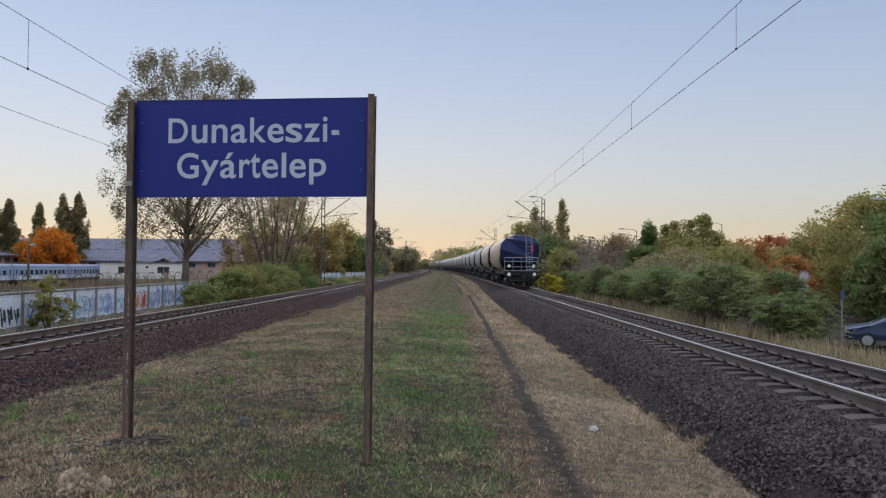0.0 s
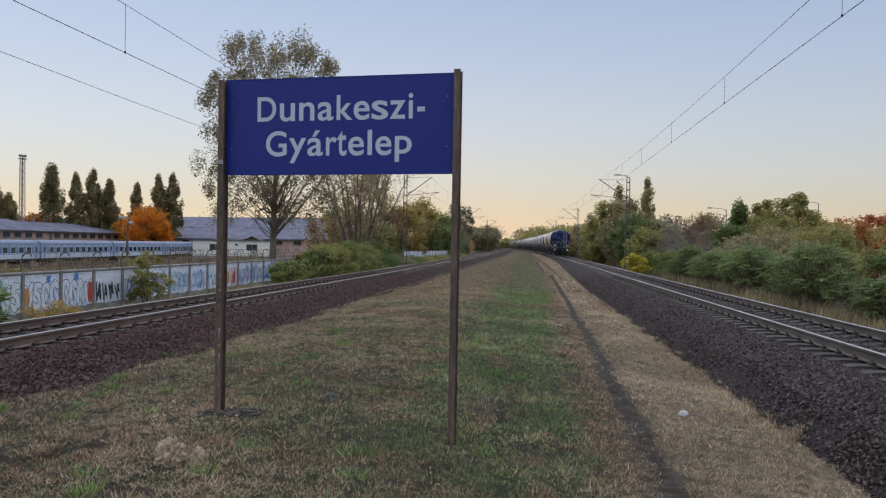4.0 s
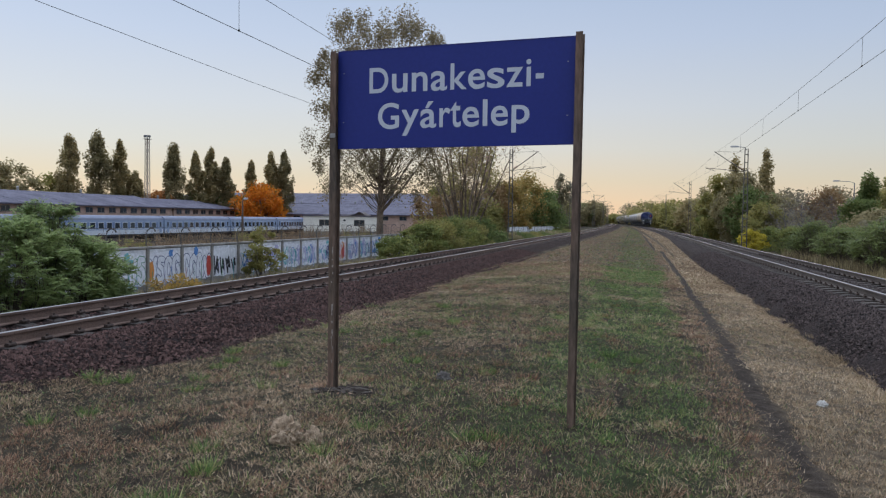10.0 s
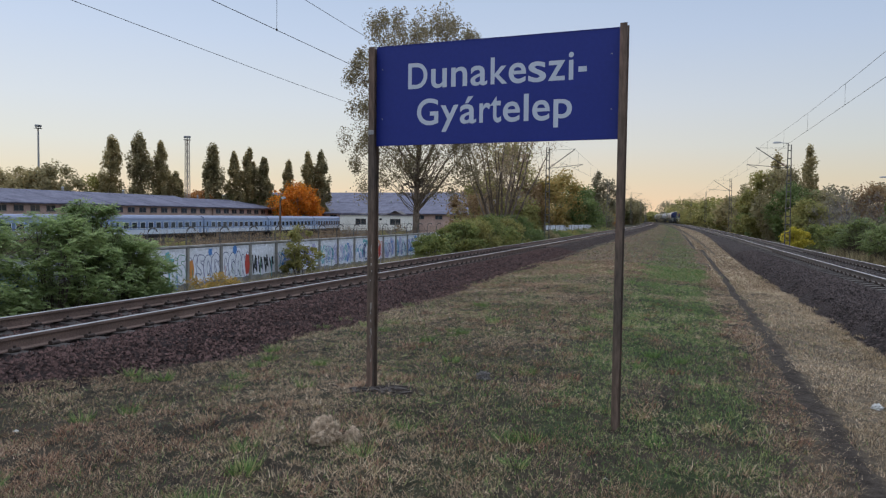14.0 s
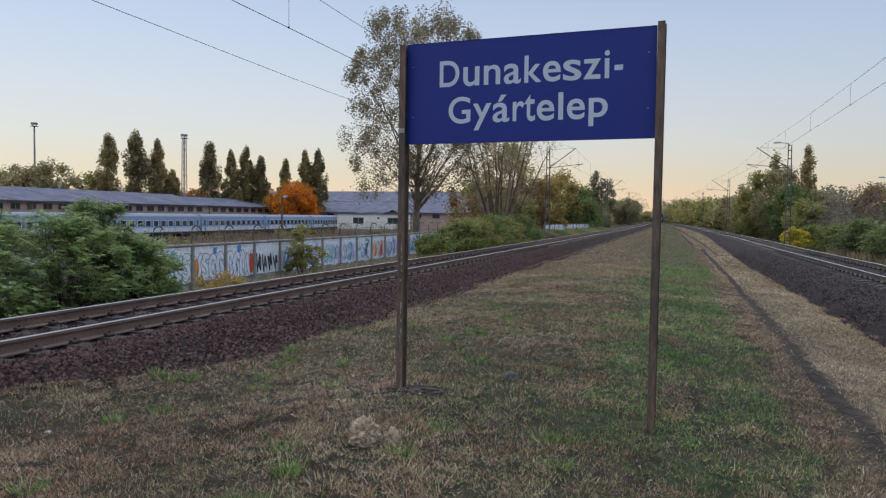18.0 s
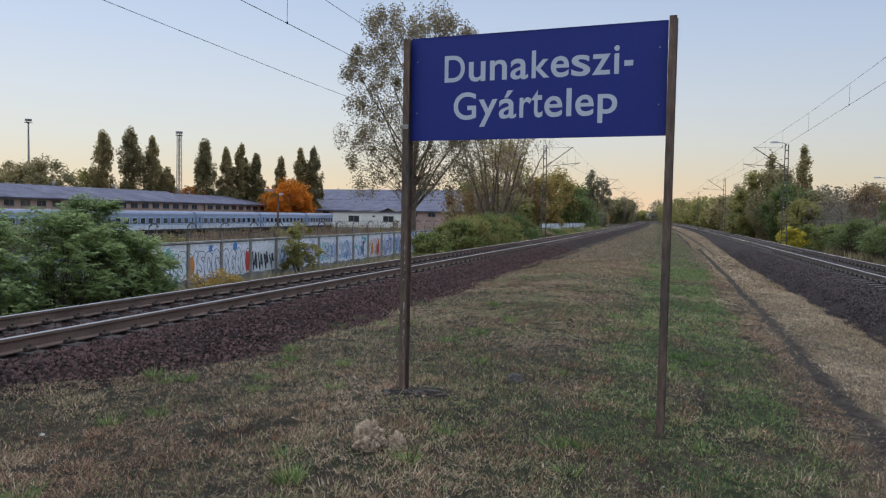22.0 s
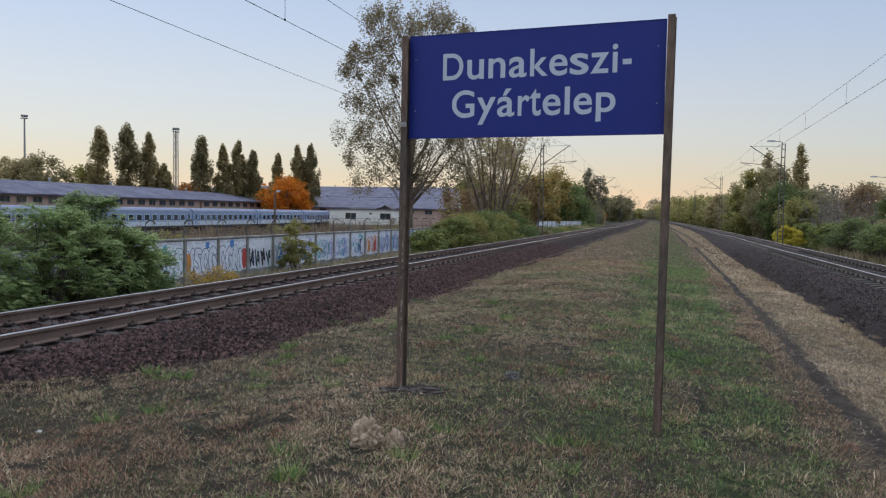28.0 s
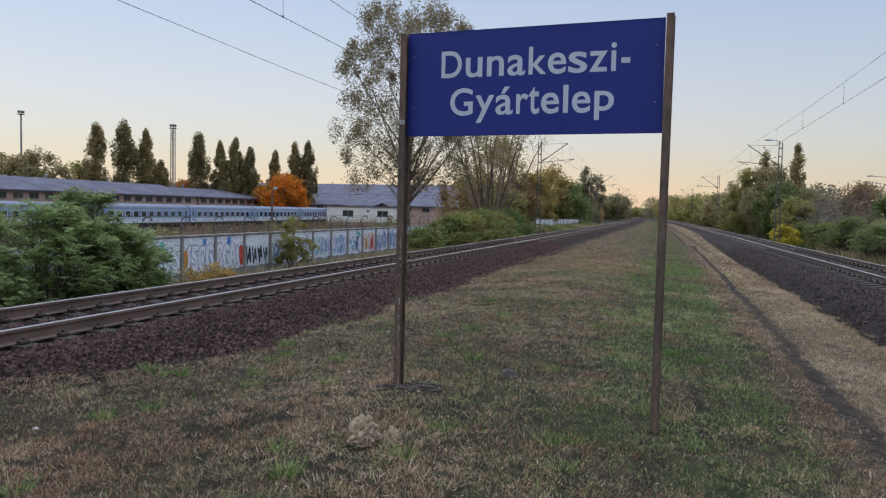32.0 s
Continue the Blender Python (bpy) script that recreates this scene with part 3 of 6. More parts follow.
scatter_stones("ballast_stones", "loose dark crushed ballast stones beside rails", left_x, 0.95, 3.15, 3.5, 45, 42000, 5, [(0.9, -0.24), (1.08, -0.185), (1.6, -0.185), (1.78, -0.22), (2.35, -0.36), (2.95, -0.42), (3.2, -0.43)])
scatter_stones("ballast_stones", "loose dark crushed ballast stones on shoulder", right_x, -2.95, -0.95, 5.0, 48, 42000, 6, [(-3.0, -0.82), (-2.8, -0.80), (-2.35, -0.36), (-1.75, -0.215), (-0.9, -0.235)])
scatter_stones("ballast_stones", "dark crushed stones between the rails", left_x, -0.66, 0.66, 6.0, 40, 5000, 7, [(-0.9, -0.215), (0, -0.225), (0.9, -0.215)])
scatter_stones("ballast_stones", "dark crushed stones between the rails", right_x, -0.65, 0.65, 8.0, 40, 5000, 8, [(-0.9, -0.225), (0, -0.24), (0.9, -0.225)])


# ---------------------------------------------------------------- the station sign
LETTER_BOLD = 0.012


def make_sign():
    a, b = Vector((-3.345, 7.945, 0)), Vector((-0.885, 7.735, 0))
    d = (b - a).normalized()
    ang = math.atan2(d.y, d.x)
    w = (b - a).length
    sign = thing("station_sign", "blue enamel station name sign on two brown steel posts", "sign", Matrix.Translation(a) @ Matrix.Rotation(ang, 4, "Z"))

    def post(x, z0, z1, bow):
        # a rolled steel beam: two flanges and a thin web
        w, f, h = 0.032, 0.007, 0.0025
        prof = [(-w, -0.075), (w, -0.075), (w, -0.075 + f), (h, -0.075 + f), (h, 0.045 - f), (w, 0.045 - f), (w, 0.045), (-w, 0.045), (-w, 0.045 - f), (-h, 0.045 - f), (-h, -0.075 + f), (-w, -0.075 + f)]
        return Shape().loft([[(x + px + bow * t, py, z0 + (z1 - z0) * t) for px, py in prof] for t in (0, 0.3, 0.6, 1.0)])

    part("post", post(-0.022, -0.08, 3.49, 0.012), POST, sign, "weathered brown steel beam post")
    part("post", post(w + 0.018, -0.22, 3.52, 0.02), POST, sign, "weathered brown steel beam post")
    s = Shape()
    s.box((w / 2, 0.015, 3.0), (w - 0.016, 0.022, 0.992))
    panel = part("panel", s, SIGN_BLUE, sign, "deep blue enamelled name panel")
    s = Shape()
    s.box((w / 2, 0.0165, 2.501), (w - 0.018, 0.032, 0.007)).box((w / 2, 0.0165, 3.499), (w - 0.018, 0.032, 0.007))
    part("rim", s, SIGN_BLUE, sign, "thin folded panel rim")
    for x in (0.075, w - 0.075):
        for z in (2.77, 3.27):
            part("rivet", Shape().tube([(x, 0.006, z), (x, 0.001, z)], 0.006, 8), GALV, panel, "small grey rivet")
    # each letter: its left and right side and its foot and head, in thousandths of the type size
    box = {"D": (73, 671, 0, 716), "u": (67, 547, -12, 519), "n": (67, 547, 0, 530), "a": (37, 527, -12, 530), "k": (67, 553, 0, 716), "e": (33, 519, -12, 530), "s": (25, 520, -12, 530), "z": (16, 481, 0, 519),
           "i": (72, 209, 0, 716), "-": (56, 278, 190, 327), "G": (46, 711, -12, 728), "y": (6, 550, -210, 519), "á": (37, 527, -12, 728), "r": (65, 400, 0, 530), "t": (16, 317, -12, 702), "l": (72, 209, 0, 716), "p": (66, 571, -199, 530)}
    step = {"D": 722, "G": 778, "u": 611, "n": 611, "p": 611, "z": 500, "i": 278, "l": 278, "-": 333, "r": 389, "t": 333}
    for word, x0, ux, z0 in (("Dunakeszi-", 0.363 - 73 * 0.00035, 0.00035, 3.056), ("Gyártelep", 0.463 - 46 * 0.000347, 0.000347, 2.693)):
        pen, line = 0, Shape()
        for ch in word:
            cu = bpy.data.curves.new("lettering", "FONT")
            cu.body, cu.extrude, cu.offset = ch, 0.0, LETTER_BOLD
            tmp = bpy.data.objects.new("tmp_text", cu)
            scene.collection.objects.link(tmp)
            me = bpy.data.meshes.new_from_object(tmp.evaluated_get(bpy.context.evaluated_depsgraph_get()))
            bpy.data.objects.remove(tmp)
            co = np.empty(len(me.vertices) * 3, np.float32)
            me.vertices.foreach_get("co", co)
            co = co.reshape(-1, 3)
            lo, hi = co.min(0), co.max(0)
            l, r, f, h = box[ch]
            q = (co - lo) / np.maximum(hi - lo, 1e-6)
            xs, zs = x0 + ux * (pen + l + (r - l) * q[:, 0]), z0 + 0.000357 * (f + (h - f) * q[:, 1])
            line.add([(float(a), 0.0020, float(b)) for a, b in zip(xs, zs)], [tuple(k.vertices) for k in me.polygons])
            bpy.data.meshes.remove(me)
            pen += step.get(ch, 556)
        part("lettering", line, SIGN_WHITE, panel, "white lettering reading " + word)
    # a small pale clamp on one post, and flakes of old paint
    s = Shape().box((-0.012, -0.079, 2.63), (0.062, 0.008, 0.045), bevel=0.006)
    part("clamp", s, GALV, sign, "small pale clamp")
    rnd = random.Random(3)
    for _ in range(22):
        z = rnd.choice([rnd.uniform(1.0, 1.5), rnd.uniform(0.2, 0.9)])
        s = Shape().box((-0.006 + rnd.uniform(-0.008, 0.008), -0.0755, z), (rnd.uniform(0.004, 0.012), 0.003, rnd.uniform(0.012, 0.06)))
        part("paint_flake", s, FLAKE, sign, "flake of pale old paint")
    return sign


make_sign()


# ---------------------------------------------------------------- overhead line
def lattice_mast(label, x, y, z0, z1, arm_to, side, lamp):
    """A pole of two channels with cross straps, its bracket arm and insulators; side is +1 where the arm reaches to +x."""
    mast = thing("catenary_mast", label, "catenary mast", pose(x, y, 0))
    hgt = z1 - z0
    for o in (-1, 1):
        s = Shape().loft([[(o * (0.19 - 0.08 * t) + px, py, z0 + hgt * t) for px, py in ((-0.03, -0.06), (0.03, -0.06), (0.03, 0.06), (-0.03, 0.06))] for t in (0, 1)])
        part("channel", s, MAST, mast)
    n = 13
    for i in range(n):
        t = (i + 0.3) / n
        part("strap", Shape().box((0, 0, z0 + hgt * t), (2 * (0.19 - 0.08 * t), 0.13, 0.07)), MAST, mast)
    part("footing", Shape().box((0, 0, z0 - 0.1), (0.8, 0.7, 0.5), bevel=0.05), CONCRETE, mast, "concrete footing")
    reach = arm_to - x
    s = Shape()
    s.tube([(0.1 * side, 0, z1 - 1.75), (reach * 0.98, 0, z1 - 0.18)], 0.035, 6)
    s.tube([(0.1 * side, 0, z1 - 1.75), (reach * 1.25, 0, z1 - 1.45)], 0.024, 6)
    s.tube([(0.1 * side, 0, z1 - 0.25), (reach * 0.98, 0, z1 - 0.2)], 0.012, 6)
    s.tube([(reach * 1.25, 0, z1 - 1.45), (reach * 0.92, 0, z1 - 1.72)], 0.018, 6)
    part("bracket", s, MAST, mast, "slanting tubular bracket arm")
    s = Shape()
    for k in range(6):
        t = 0.10 + 0.025 * k
        p = Vector((reach * t, 0, z1 - 1.75 + t * 1.57))
        s.tube([p, p + Vector((0.03 * side, 0, 0.02))], 0.075, 8)
    part("insulator", s, INSUL, mast, "brown ribbed insulator")
    if lamp:
        s = Shape().tube([(0, 0, z1 - 0.1), (-0.15, -0.1, z1 + 0.1), (lamp * 0.6, -0.3, z1 + 0.12)], 0.03, 6)
        s.loft([[(lamp * 0.6 + lamp * a, -0.3 + dy * w, z1 + 0.12 + dz * w) for dy, dz in ((-0.12, -0.03), (0.12, -0.03), (0.08, 0.09), (-0.08, 0.09))] for a, w in ((0, 0.5), (0.15, 1), (0.5, 1), (0.62, 0.4))])
        part("lamp_head", s, GALV, mast, "grey street light head")
    return mast


MASTS_Y = [-4.0, 64.0, 118.0, 176.0, 234.0, 292.0, 350.0, 410.0]
for my in MASTS_Y[1:]:
    lattice_mast("grey lattice catenary mast with bracket arm beside track", left_x(my) - 2.3, my, -0.7, 7.6, left_x(my), 1, 0)
    lattice_mast("grey lattice catenary mast with bracket arm and lamp", right_x(my) + 2.4, my, -0.6, 7.45 if my < 65 else 7.6, right_x(my), -1, -1 if my < 65 else 0)


def wires(xf, label, contact, carrier, sag):
    """Contact wire, sagging carrier wire and droppers, span by span."""
    line = thing("overhead_line", label, "overhead wire")
    pts, cpts = [], []
    ys = [-62.0] + MASTS_Y
    for j, (y0, y1) in enumerate(zip(ys, ys[1:])):
        for i in range(0 if j == 0 else 1, 13):
            t = i / 12
            y = y0 + (y1 - y0) * t
            x = xf(y0) * (1 - t) + xf(y1) * t
            z = carrier - sag * 4 * t * (1 - t)
            pts.append((x, y, contact))
            cpts.append((x, y, z))
        if y0 > -10 and y0 < 300:
            o = 1.5
            while o < y1 - y0 - 1:
                t = o / (y1 - y0)
                x, y, z = xf(y0) * (1 - t) + xf(y1) * t, y0 + o, carrier - sag * 4 * t * (1 - t)
                part("dropper", Shape().tube([(x, y, contact - 0.015), (x, y, contact + 0.03), (x, y, contact + 0.032), (x, y, z)], [0.02, 0.02, 0.005, 0.005], 5), WIRE, line)
                o += 9.0
    part("contact_wire", Shape().tube(pts, 0.0075, 5, False), WIRE, line)
    part("carrier_wire", Shape().tube(cpts, 0.0065, 5, False), WIRE, line)


wires(left_x, "thin contact wire and carrier wire above track", 5.76, 7.30, 0.65)
wires(lambda y: 5.72 - 0.006 * max(0, y) if y < 65 else right_x(y) + 0.2, "thin contact wire and carrier wire above track", 6.20, 7.45, 0.45)
fy = [-60] + MASTS_Y
feed = [(left_x(fy[0]) - 3.05, fy[0], 6.35)]
for y0, y1 in zip(fy, fy[1:]):
    feed += [(left_x(y0) * (1 - i / 8) + left_x(y1) * i / 8 - 3.05, y0 + (y1 - y0) * i / 8, 6.35 - 2.2 * (i / 8) * (1 - i / 8)) for i in range(1, 9)]
tagged(part("feeder_wire", Shape().tube(feed, 0.007, 5, False), WIRE), "thin sagging feeder cable beside the overhead line", "cable")


# ---------------------------------------------------------------- plants
def tree(name, label, x, y, h, w, leaf, seed, shape="round", n=2600, size=0.30, trunk=0.16, bare=0.25, clumps=40, spread=0.22, base=None, group="", limbs=16, category="tree", feather=0.0, low=0.34, bark=None):
    """A tapered trunk, limbs to the clumps of the crown, twigs, and a crown of many small leaves with gaps."""
    g = np.random.default_rng(seed)
    z0 = ground_z(x, y) if base is None else base
    t = thing(name, label, category, pose(x, y, z0 - 0.05), group)
    top = h * (0.97 if shape == "column" else 0.86)
    lean = g.normal(0, 0.02 * h, 2)
    spine = [Vector((lean[0] * k * k + 0.012 * h * g.normal() * k, lean[1] * k * k + 0.012 * h * g.normal() * k, top * k)) for k in np.linspace(0, 1, 9)]

    def on_spine(k):
        i = min(int(k * 8), 7)
        return spine[i].lerp(spine[i + 1], k * 8 - i)

    s = Shape()
    stems = 1 if shape != "bush" else 0
    if stems:
        s.tube(spine, [trunk * (1.25 if i == 0 else 1) * (1 - 0.9 * (i / 8) ** 0.8) + 0.01 for i in range(9)], 8)
    pts = []
    for i in range(clumps):
        k = g.uniform(bare, 1.0) if shape != "bush" else g.uniform(low if feather else 0.12, 1.0)
        q = (k - bare) / (1 - bare) if shape != "bush" else k
        if shape == "column":
            r = w / 2 * math.sin(math.pi * min(1, 0.12 + 0.88 * q) ** 0.75) ** 0.6 * g.uniform(0.2, 1.0)
        elif shape == "bush":
            r = w / 2 * math.sqrt(max(0.05, 1 - (max(0, q - 0.25) / 0.78) ** 2)) * math.sqrt(g.uniform(0.03, 1.0))
        elif shape == "fan":
            r = w / 2 * (0.42 + 0.58 * math.sin(math.pi * (0.22 + 0.66 * q))) * math.sqrt(g.uniform(0.04, 1.0))
        else:
            r = w / 2 * math.sin(math.pi * (0.10 + 0.84 * q)) ** 0.7 * math.sqrt(g.uniform(0.08, 1.0))
        a = g.uniform(0, 2 * math.pi)
        c0 = on_spine(min(k, 1)) if stems else Vector((0, 0, h * k))
        c = Vector((c0.x + r * math.cos(a), c0.y + r * math.sin(a), h * k * (0.98 if stems else 0.92)))
        pts.append(c)
        if i < limbs:
            if stems:
                if shape == "fan":
                    b = on_spine(max(bare * (0.8 + 0.8 * g.random()), k - 0.30 * (0.25 + r / (w / 2))) * 0.95)
                    rad = trunk * (0.42 if i < 14 else 0.12) * (1 - 0.5 * k)
                else:
                    b = on_spine(max(0.06, k - (0.30 if shape != "column" else 0.16) * (0.4 + r / (w / 2))) * 0.95)
                    rad = trunk * 0.42 * (1 - 0.5 * k)
            else:
                b, rad = Vector((c.x * 0.35, c.y * 0.35, 0)), 0.022
            mid = b.lerp(c, 0.55) + Vector((g.normal(), g.normal(), 0.6 if shape == "fan" else 0.2)) * 0.05 * h * 0.5
            s.tube([b, b.lerp(mid, 0.5) + Vector((0, 0, -0.01 * h)), mid, c], [rad, rad * 0.8, rad * 0.55, rad * 0.15 + 0.004], 5)
            for _ in range(3):
                e = c + Vector(g.normal(0, (0.045 if shape == "fan" else 0.09) * w, 3))
                s.tube([mid.lerp(c, g.uniform(0, 0.8)), e], [rad * 0.3, 0.006], 4, False)
    part("trunk" if stems else "stem", s, bark or (BARK if stems else TWIG), t)
    pts = np.array([tuple(p) for p in pts])
    share = np.ones(clumps)
    if shape == "fan":
        share = 0.10 + (np.hypot(pts[:, 0], pts[:, 1]) / (w / 2)) ** 2 + 1.6 * np.clip(pts[:, 2] / h - 0.5, 0, 1)
    which = g.choice(clumps, n, p=share / share.sum())
    wts = g.uniform(0.5, 1.2, clumps)
    off = g.normal(size=(n, 3))
    off /= np.linalg.norm(off, axis=1)[:, None]
    off *= (g.random((n, 1)) ** 0.5) * w * spread * wts[which][:, None]
    if shape == "column":
        off[:, 2] *= 2.2
    elif shape == "bush":
        off[:, 2] *= 0.75
    elif shape == "fan":
        off[:, 2] *= 1.5
    cs = pts[which] + off
    cs = cs[cs[:, 2] > 0.02 * h]
    if feather:
        part("crown", feathers("crown", cs, feather, leaf, seed + 1), None, t)
        return t
    part("crown", leaves("crown", cs, size, leaf, seed + 1), None, t)
    return t


def broom(name, label, x, y, h, w, leaf, seed):
    """A tree whose many stems rise steeply from the foot and branch again; leaves only near the ends."""
    g = np.random.default_rng(seed)
    t = thing(name, label, "tree", pose(x, y, ground_z(x, y) - 0.05))
    s, tips = Shape(), []
    for k in range(15):
        a, out = g.uniform(0, 2 * math.pi), w / 2 * math.sqrt(g.uniform(0.03, 1.0))
        top = h * (1.0 - 0.25 * (out / (w / 2)) ** 2) * g.uniform(0.82, 1.0)
        end = Vector((out * math.cos(a), out * math.sin(a), top))
        b = Vector((0.28 * math.cos(a), 0.28 * math.sin(a), 0))
        pts = [b.lerp(end, q) + Vector((0, 0, 0.06 * h * math.sin(math.pi * q))) + Vector((end.x, end.y, 0)) * 0.10 * math.sin(math.pi * q) + Vector(g.normal(0, 0.07, 3)) * (1 if q else 0) for q in np.linspace(0, 1, 8)]
        r0 = g.uniform(0.09, 0.16)
        s.tube(pts, [r0 * (1 - 0.9 * q) + 0.008 for q in np.linspace(0, 1, 8)], 6)
        for _ in range(15):
            q = g.uniform(0.22, 0.98)
            i = min(int(q * 7), 6)
            p = pts[i].lerp(pts[i + 1], q * 7 - i)
            d = Vector((g.normal() + 0.12 * p.x, g.normal() + 0.12 * p.y, g.uniform(0.5, 1.7))).normalized() * g.uniform(0.10, 0.22) * h * (1.15 - 0.6 * q)
            m = p + d * 0.5 + Vector(g.normal(0, 0.06, 3))
            s.tube([p, m, p + d], [r0 * 0.34 * (1.1 - q), r0 * 0.2 * (1.1 - q) + 0.006, 0.006], 4, False)
            tips.append(p + d)
            for _ in range(3):
                u = m.lerp(p + d, g.uniform(0, 1))
                e = u + Vector((g.normal(), g.normal(), g.uniform(0.2, 1.6))) * 0.05 * h
                s.tube([u, e], [0.011, 0.005], 3, False)
                tips.append(e)
    part("trunk", s, BARK, t)
    tips = np.array([tuple(p) for p in tips])
    n = 5600
    cs = tips[g.integers(0, len(tips), n)] + g.normal(0, 0.26, (n, 3))
    part("crown", leaves("crown", cs, 0.11, leaf, seed + 1), None, t)


# the tall half-bare trees beyond the wall
tree("poplar_tree", "tall half-bare autumn tree with thin olive leaves", -21.1, 60.0, 19.6, 12.4, L_ASPEN, 11, "fan", 52000, 0.105, 0.34, 0.24, 420, 0.062, limbs=150)
broom("poplar_tree", "broad autumn tree of many bare rising stems", -17.6, 75.0, 14.6, 13.0, L_TAN, 12)
tree("lineside_tree", "low tree with thin brown autumn leaves", -17.9, 90, 7.2, 6.0, L_BRONZE, 14, "fan", 5200, 0.15, 0.12, 0.05, 90, 0.10, limbs=60)
tree("lineside_tree", "low tree with thin brown autumn leaves", -22.6, 84, 5.6, 6.5, L_BRONZE, 15, "fan", 4600, 0.15, 0.12, 0.05, 90, 0.10, limbs=60)
tree("poplar_tree", "slender tree with brown autumn foliage", -20.5, 92.0, 11.5, 7, L_OLIVE, 13, "fan", 6000, 0.2, 0.2, 0.1, 80, 0.12, limbs=50)

# row of Lombardy poplars behind the workshop
for i, (px, py, top, wd) in enumerate([(-140.7, 164, 24.8, 5.6), (-134.9, 168.7, 25.8, 7.0), (-131, 171.4, 24.0, 4.6), (-127.8, 173.7, 15.3, 5.0), (-120, 179.5, 23.8, 5.6), (-115.6, 182.4, 22.6, 4.2), (-112, 184.7, 23.0, 4.2),
                                       (-109.2, 186.2, 20.2, 4.6), (-103.6, 189.5, 19.8, 3.4), (-98.9, 192, 22.2, 4.4), (-95.1, 193.8, 22.6, 4.4)]):
    tree("lombardy_poplar", "tall narrow dark green columnar poplar", px, py, top * 0.955, wd * 1.3, L_DARK if i % 3 == 1 else L_POPLAR, 30 + i, "column", 15000, 0.34, 0.3, 0.03, 150, 0.13, group="row of columnar poplars", limbs=14)
for i, (px, py, hh, wd, lf) in enumerate([(-152, 160, 16.5, 15, L_DARK), (-163, 155, 15.5, 15, L_POPLAR), (-173, 150, 16, 15, L_DARK), (-146, 166, 14, 11, L_OLIVE), (-158, 160, 15, 14, L_POPLAR), (-181, 146, 15, 15, L_DARK), (-124, 178, 10, 12, L_RUSSET), (-137, 172, 10, 12, L_DARK), (-113, 190, 10, 14, L_GREEN), (-107, 192, 9.5, 10, L_GREEN), (-118, 186, 10, 12, L_GREEN)]):
    tree("broadleaf_tree", "round olive and brown autumn tree behind the workshop", px, py, hh, wd, lf, 50 + i, "round", 7000, 0.44, 0.25, 0.08, 50, 0.18)
tree("maple_tree", "bright orange autumn maple with dense round crown", -97.5, 184.0, 11.6, 14.0, L_ORANGE, 61, "round", 11000, 0.34, 0.28, 0.10, 60, 0.17, base=-2.5)

# trees along the left side, up the line
for i, (px, py, hh, wd, lf, sh) in enumerate([(-15.8, 92, 7.6, 5.5, L_AMBER, "round"), (-18, 118, 9.8, 7.0, L_AMBER, "round"), (-15.4, 120, 5.4, 7, L_GREEN, "round"), (-16, 128, 7.4, 7.5, L_GREEN, "round"), (-14.8, 150, 11.2, 5.0, L_GREY, "fan"),
                                              (-19, 140, 8.6, 9, L_GREEN, "round"), (-20.8, 335, 10.2, 13, L_DARK, "round"), (-25.5, 345, 9.8, 12, L_GREEN, "round"), (-30, 330, 9.6, 12, L_DARK, "round"), (-24, 215, 8, 10, L_OLIVE, "round"), (-28, 240, 9, 12, L_GREY, "round"),
                                              (-18.5, 86, 5.0, 6, L_OLIVE, "round"), (-23, 90, 7, 8, L_OLIVE, "round"), (-22, 180, 8.5, 10, L_GREY, "round")]):
    tree("lineside_tree", "green and olive lineside tree in autumn leaf", px, py, hh, wd, lf, 70 + i, sh, 5200, 0.24 if py < 200 else 0.45, 0.16, 0.08, 52, 0.19)

# hedge beyond the left track and the large shrub before the wall
for i, (px, py, hh, wd, lf) in enumerate([(-13.4, 46, 2.3, 3.4, L_HEDGE), (-13.6, 49.5, 2.6, 4, L_OLIVE), (-13.2, 53, 2.7, 4.4, L_HEDGE), (-13.5, 57.5, 2.6, 4.4, L_OLIVE), (-13.2, 62, 2.7, 4.6, L_GREEN), (-13.2, 67, 1.7, 4.0, L_GREEN), (-13.0, 72, 1.3, 4, L_DARK), (-12.7, 78, 1.1, 5, L_GREEN), (-12.5, 85, 1.0, 5, L_OLIVE), (-12.5, 92, 0.95, 5, L_GREEN), (-12.4, 100, 0.9, 6, L_DARK), (-12.4, 109, 0.9, 6, L_GREEN), (-12.4, 119, 0.9, 6, L_OLIVE), (-14, 42.5, 1.6, 2.6, L_HEDGE), (-15.2, 55, 2.7, 4.6, L_OLIVE), (-15.4, 64, 3.0, 5, L_GREEN)]):
    tree("hedge_shrub", "dense green and yellowing lineside shrub", px, py, hh, wd, lf, 90 + i, "bush", 9500, 0.085, 0.05, 0, 90, 0.12, limbs=30, category="shrub")
for i, (px, py, hh, wd) in enumerate([(-15.1, 15.8, 2.8, 3.4), (-14.7, 18.0, 2.2, 2.6), (-15.5, 13.6, 3.0, 3.4), (-15.2, 19.4, 1.0, 1.1), (-15.3, 17.3, 3.2, 2.2)]):
    tree("sumac_shrub", "large green shrub with long feathery leaves", px, py, hh, wd, L_SHRUB, 110 + i, "bush", 2100, 0.13, 0.05, 0, 90, 0.13, limbs=36, category="shrub", group="shrubs before the painted wall", feather=0.27, low=0.1)
tree("wall_shrub", "thin yellow-green shrub growing against the wall", -15.9, 30.3, 2.5, 1.9, L_OLIVE, 120, "bush", 3200, 0.075, 0.05, 0, 30, 0.16, category="shrub")
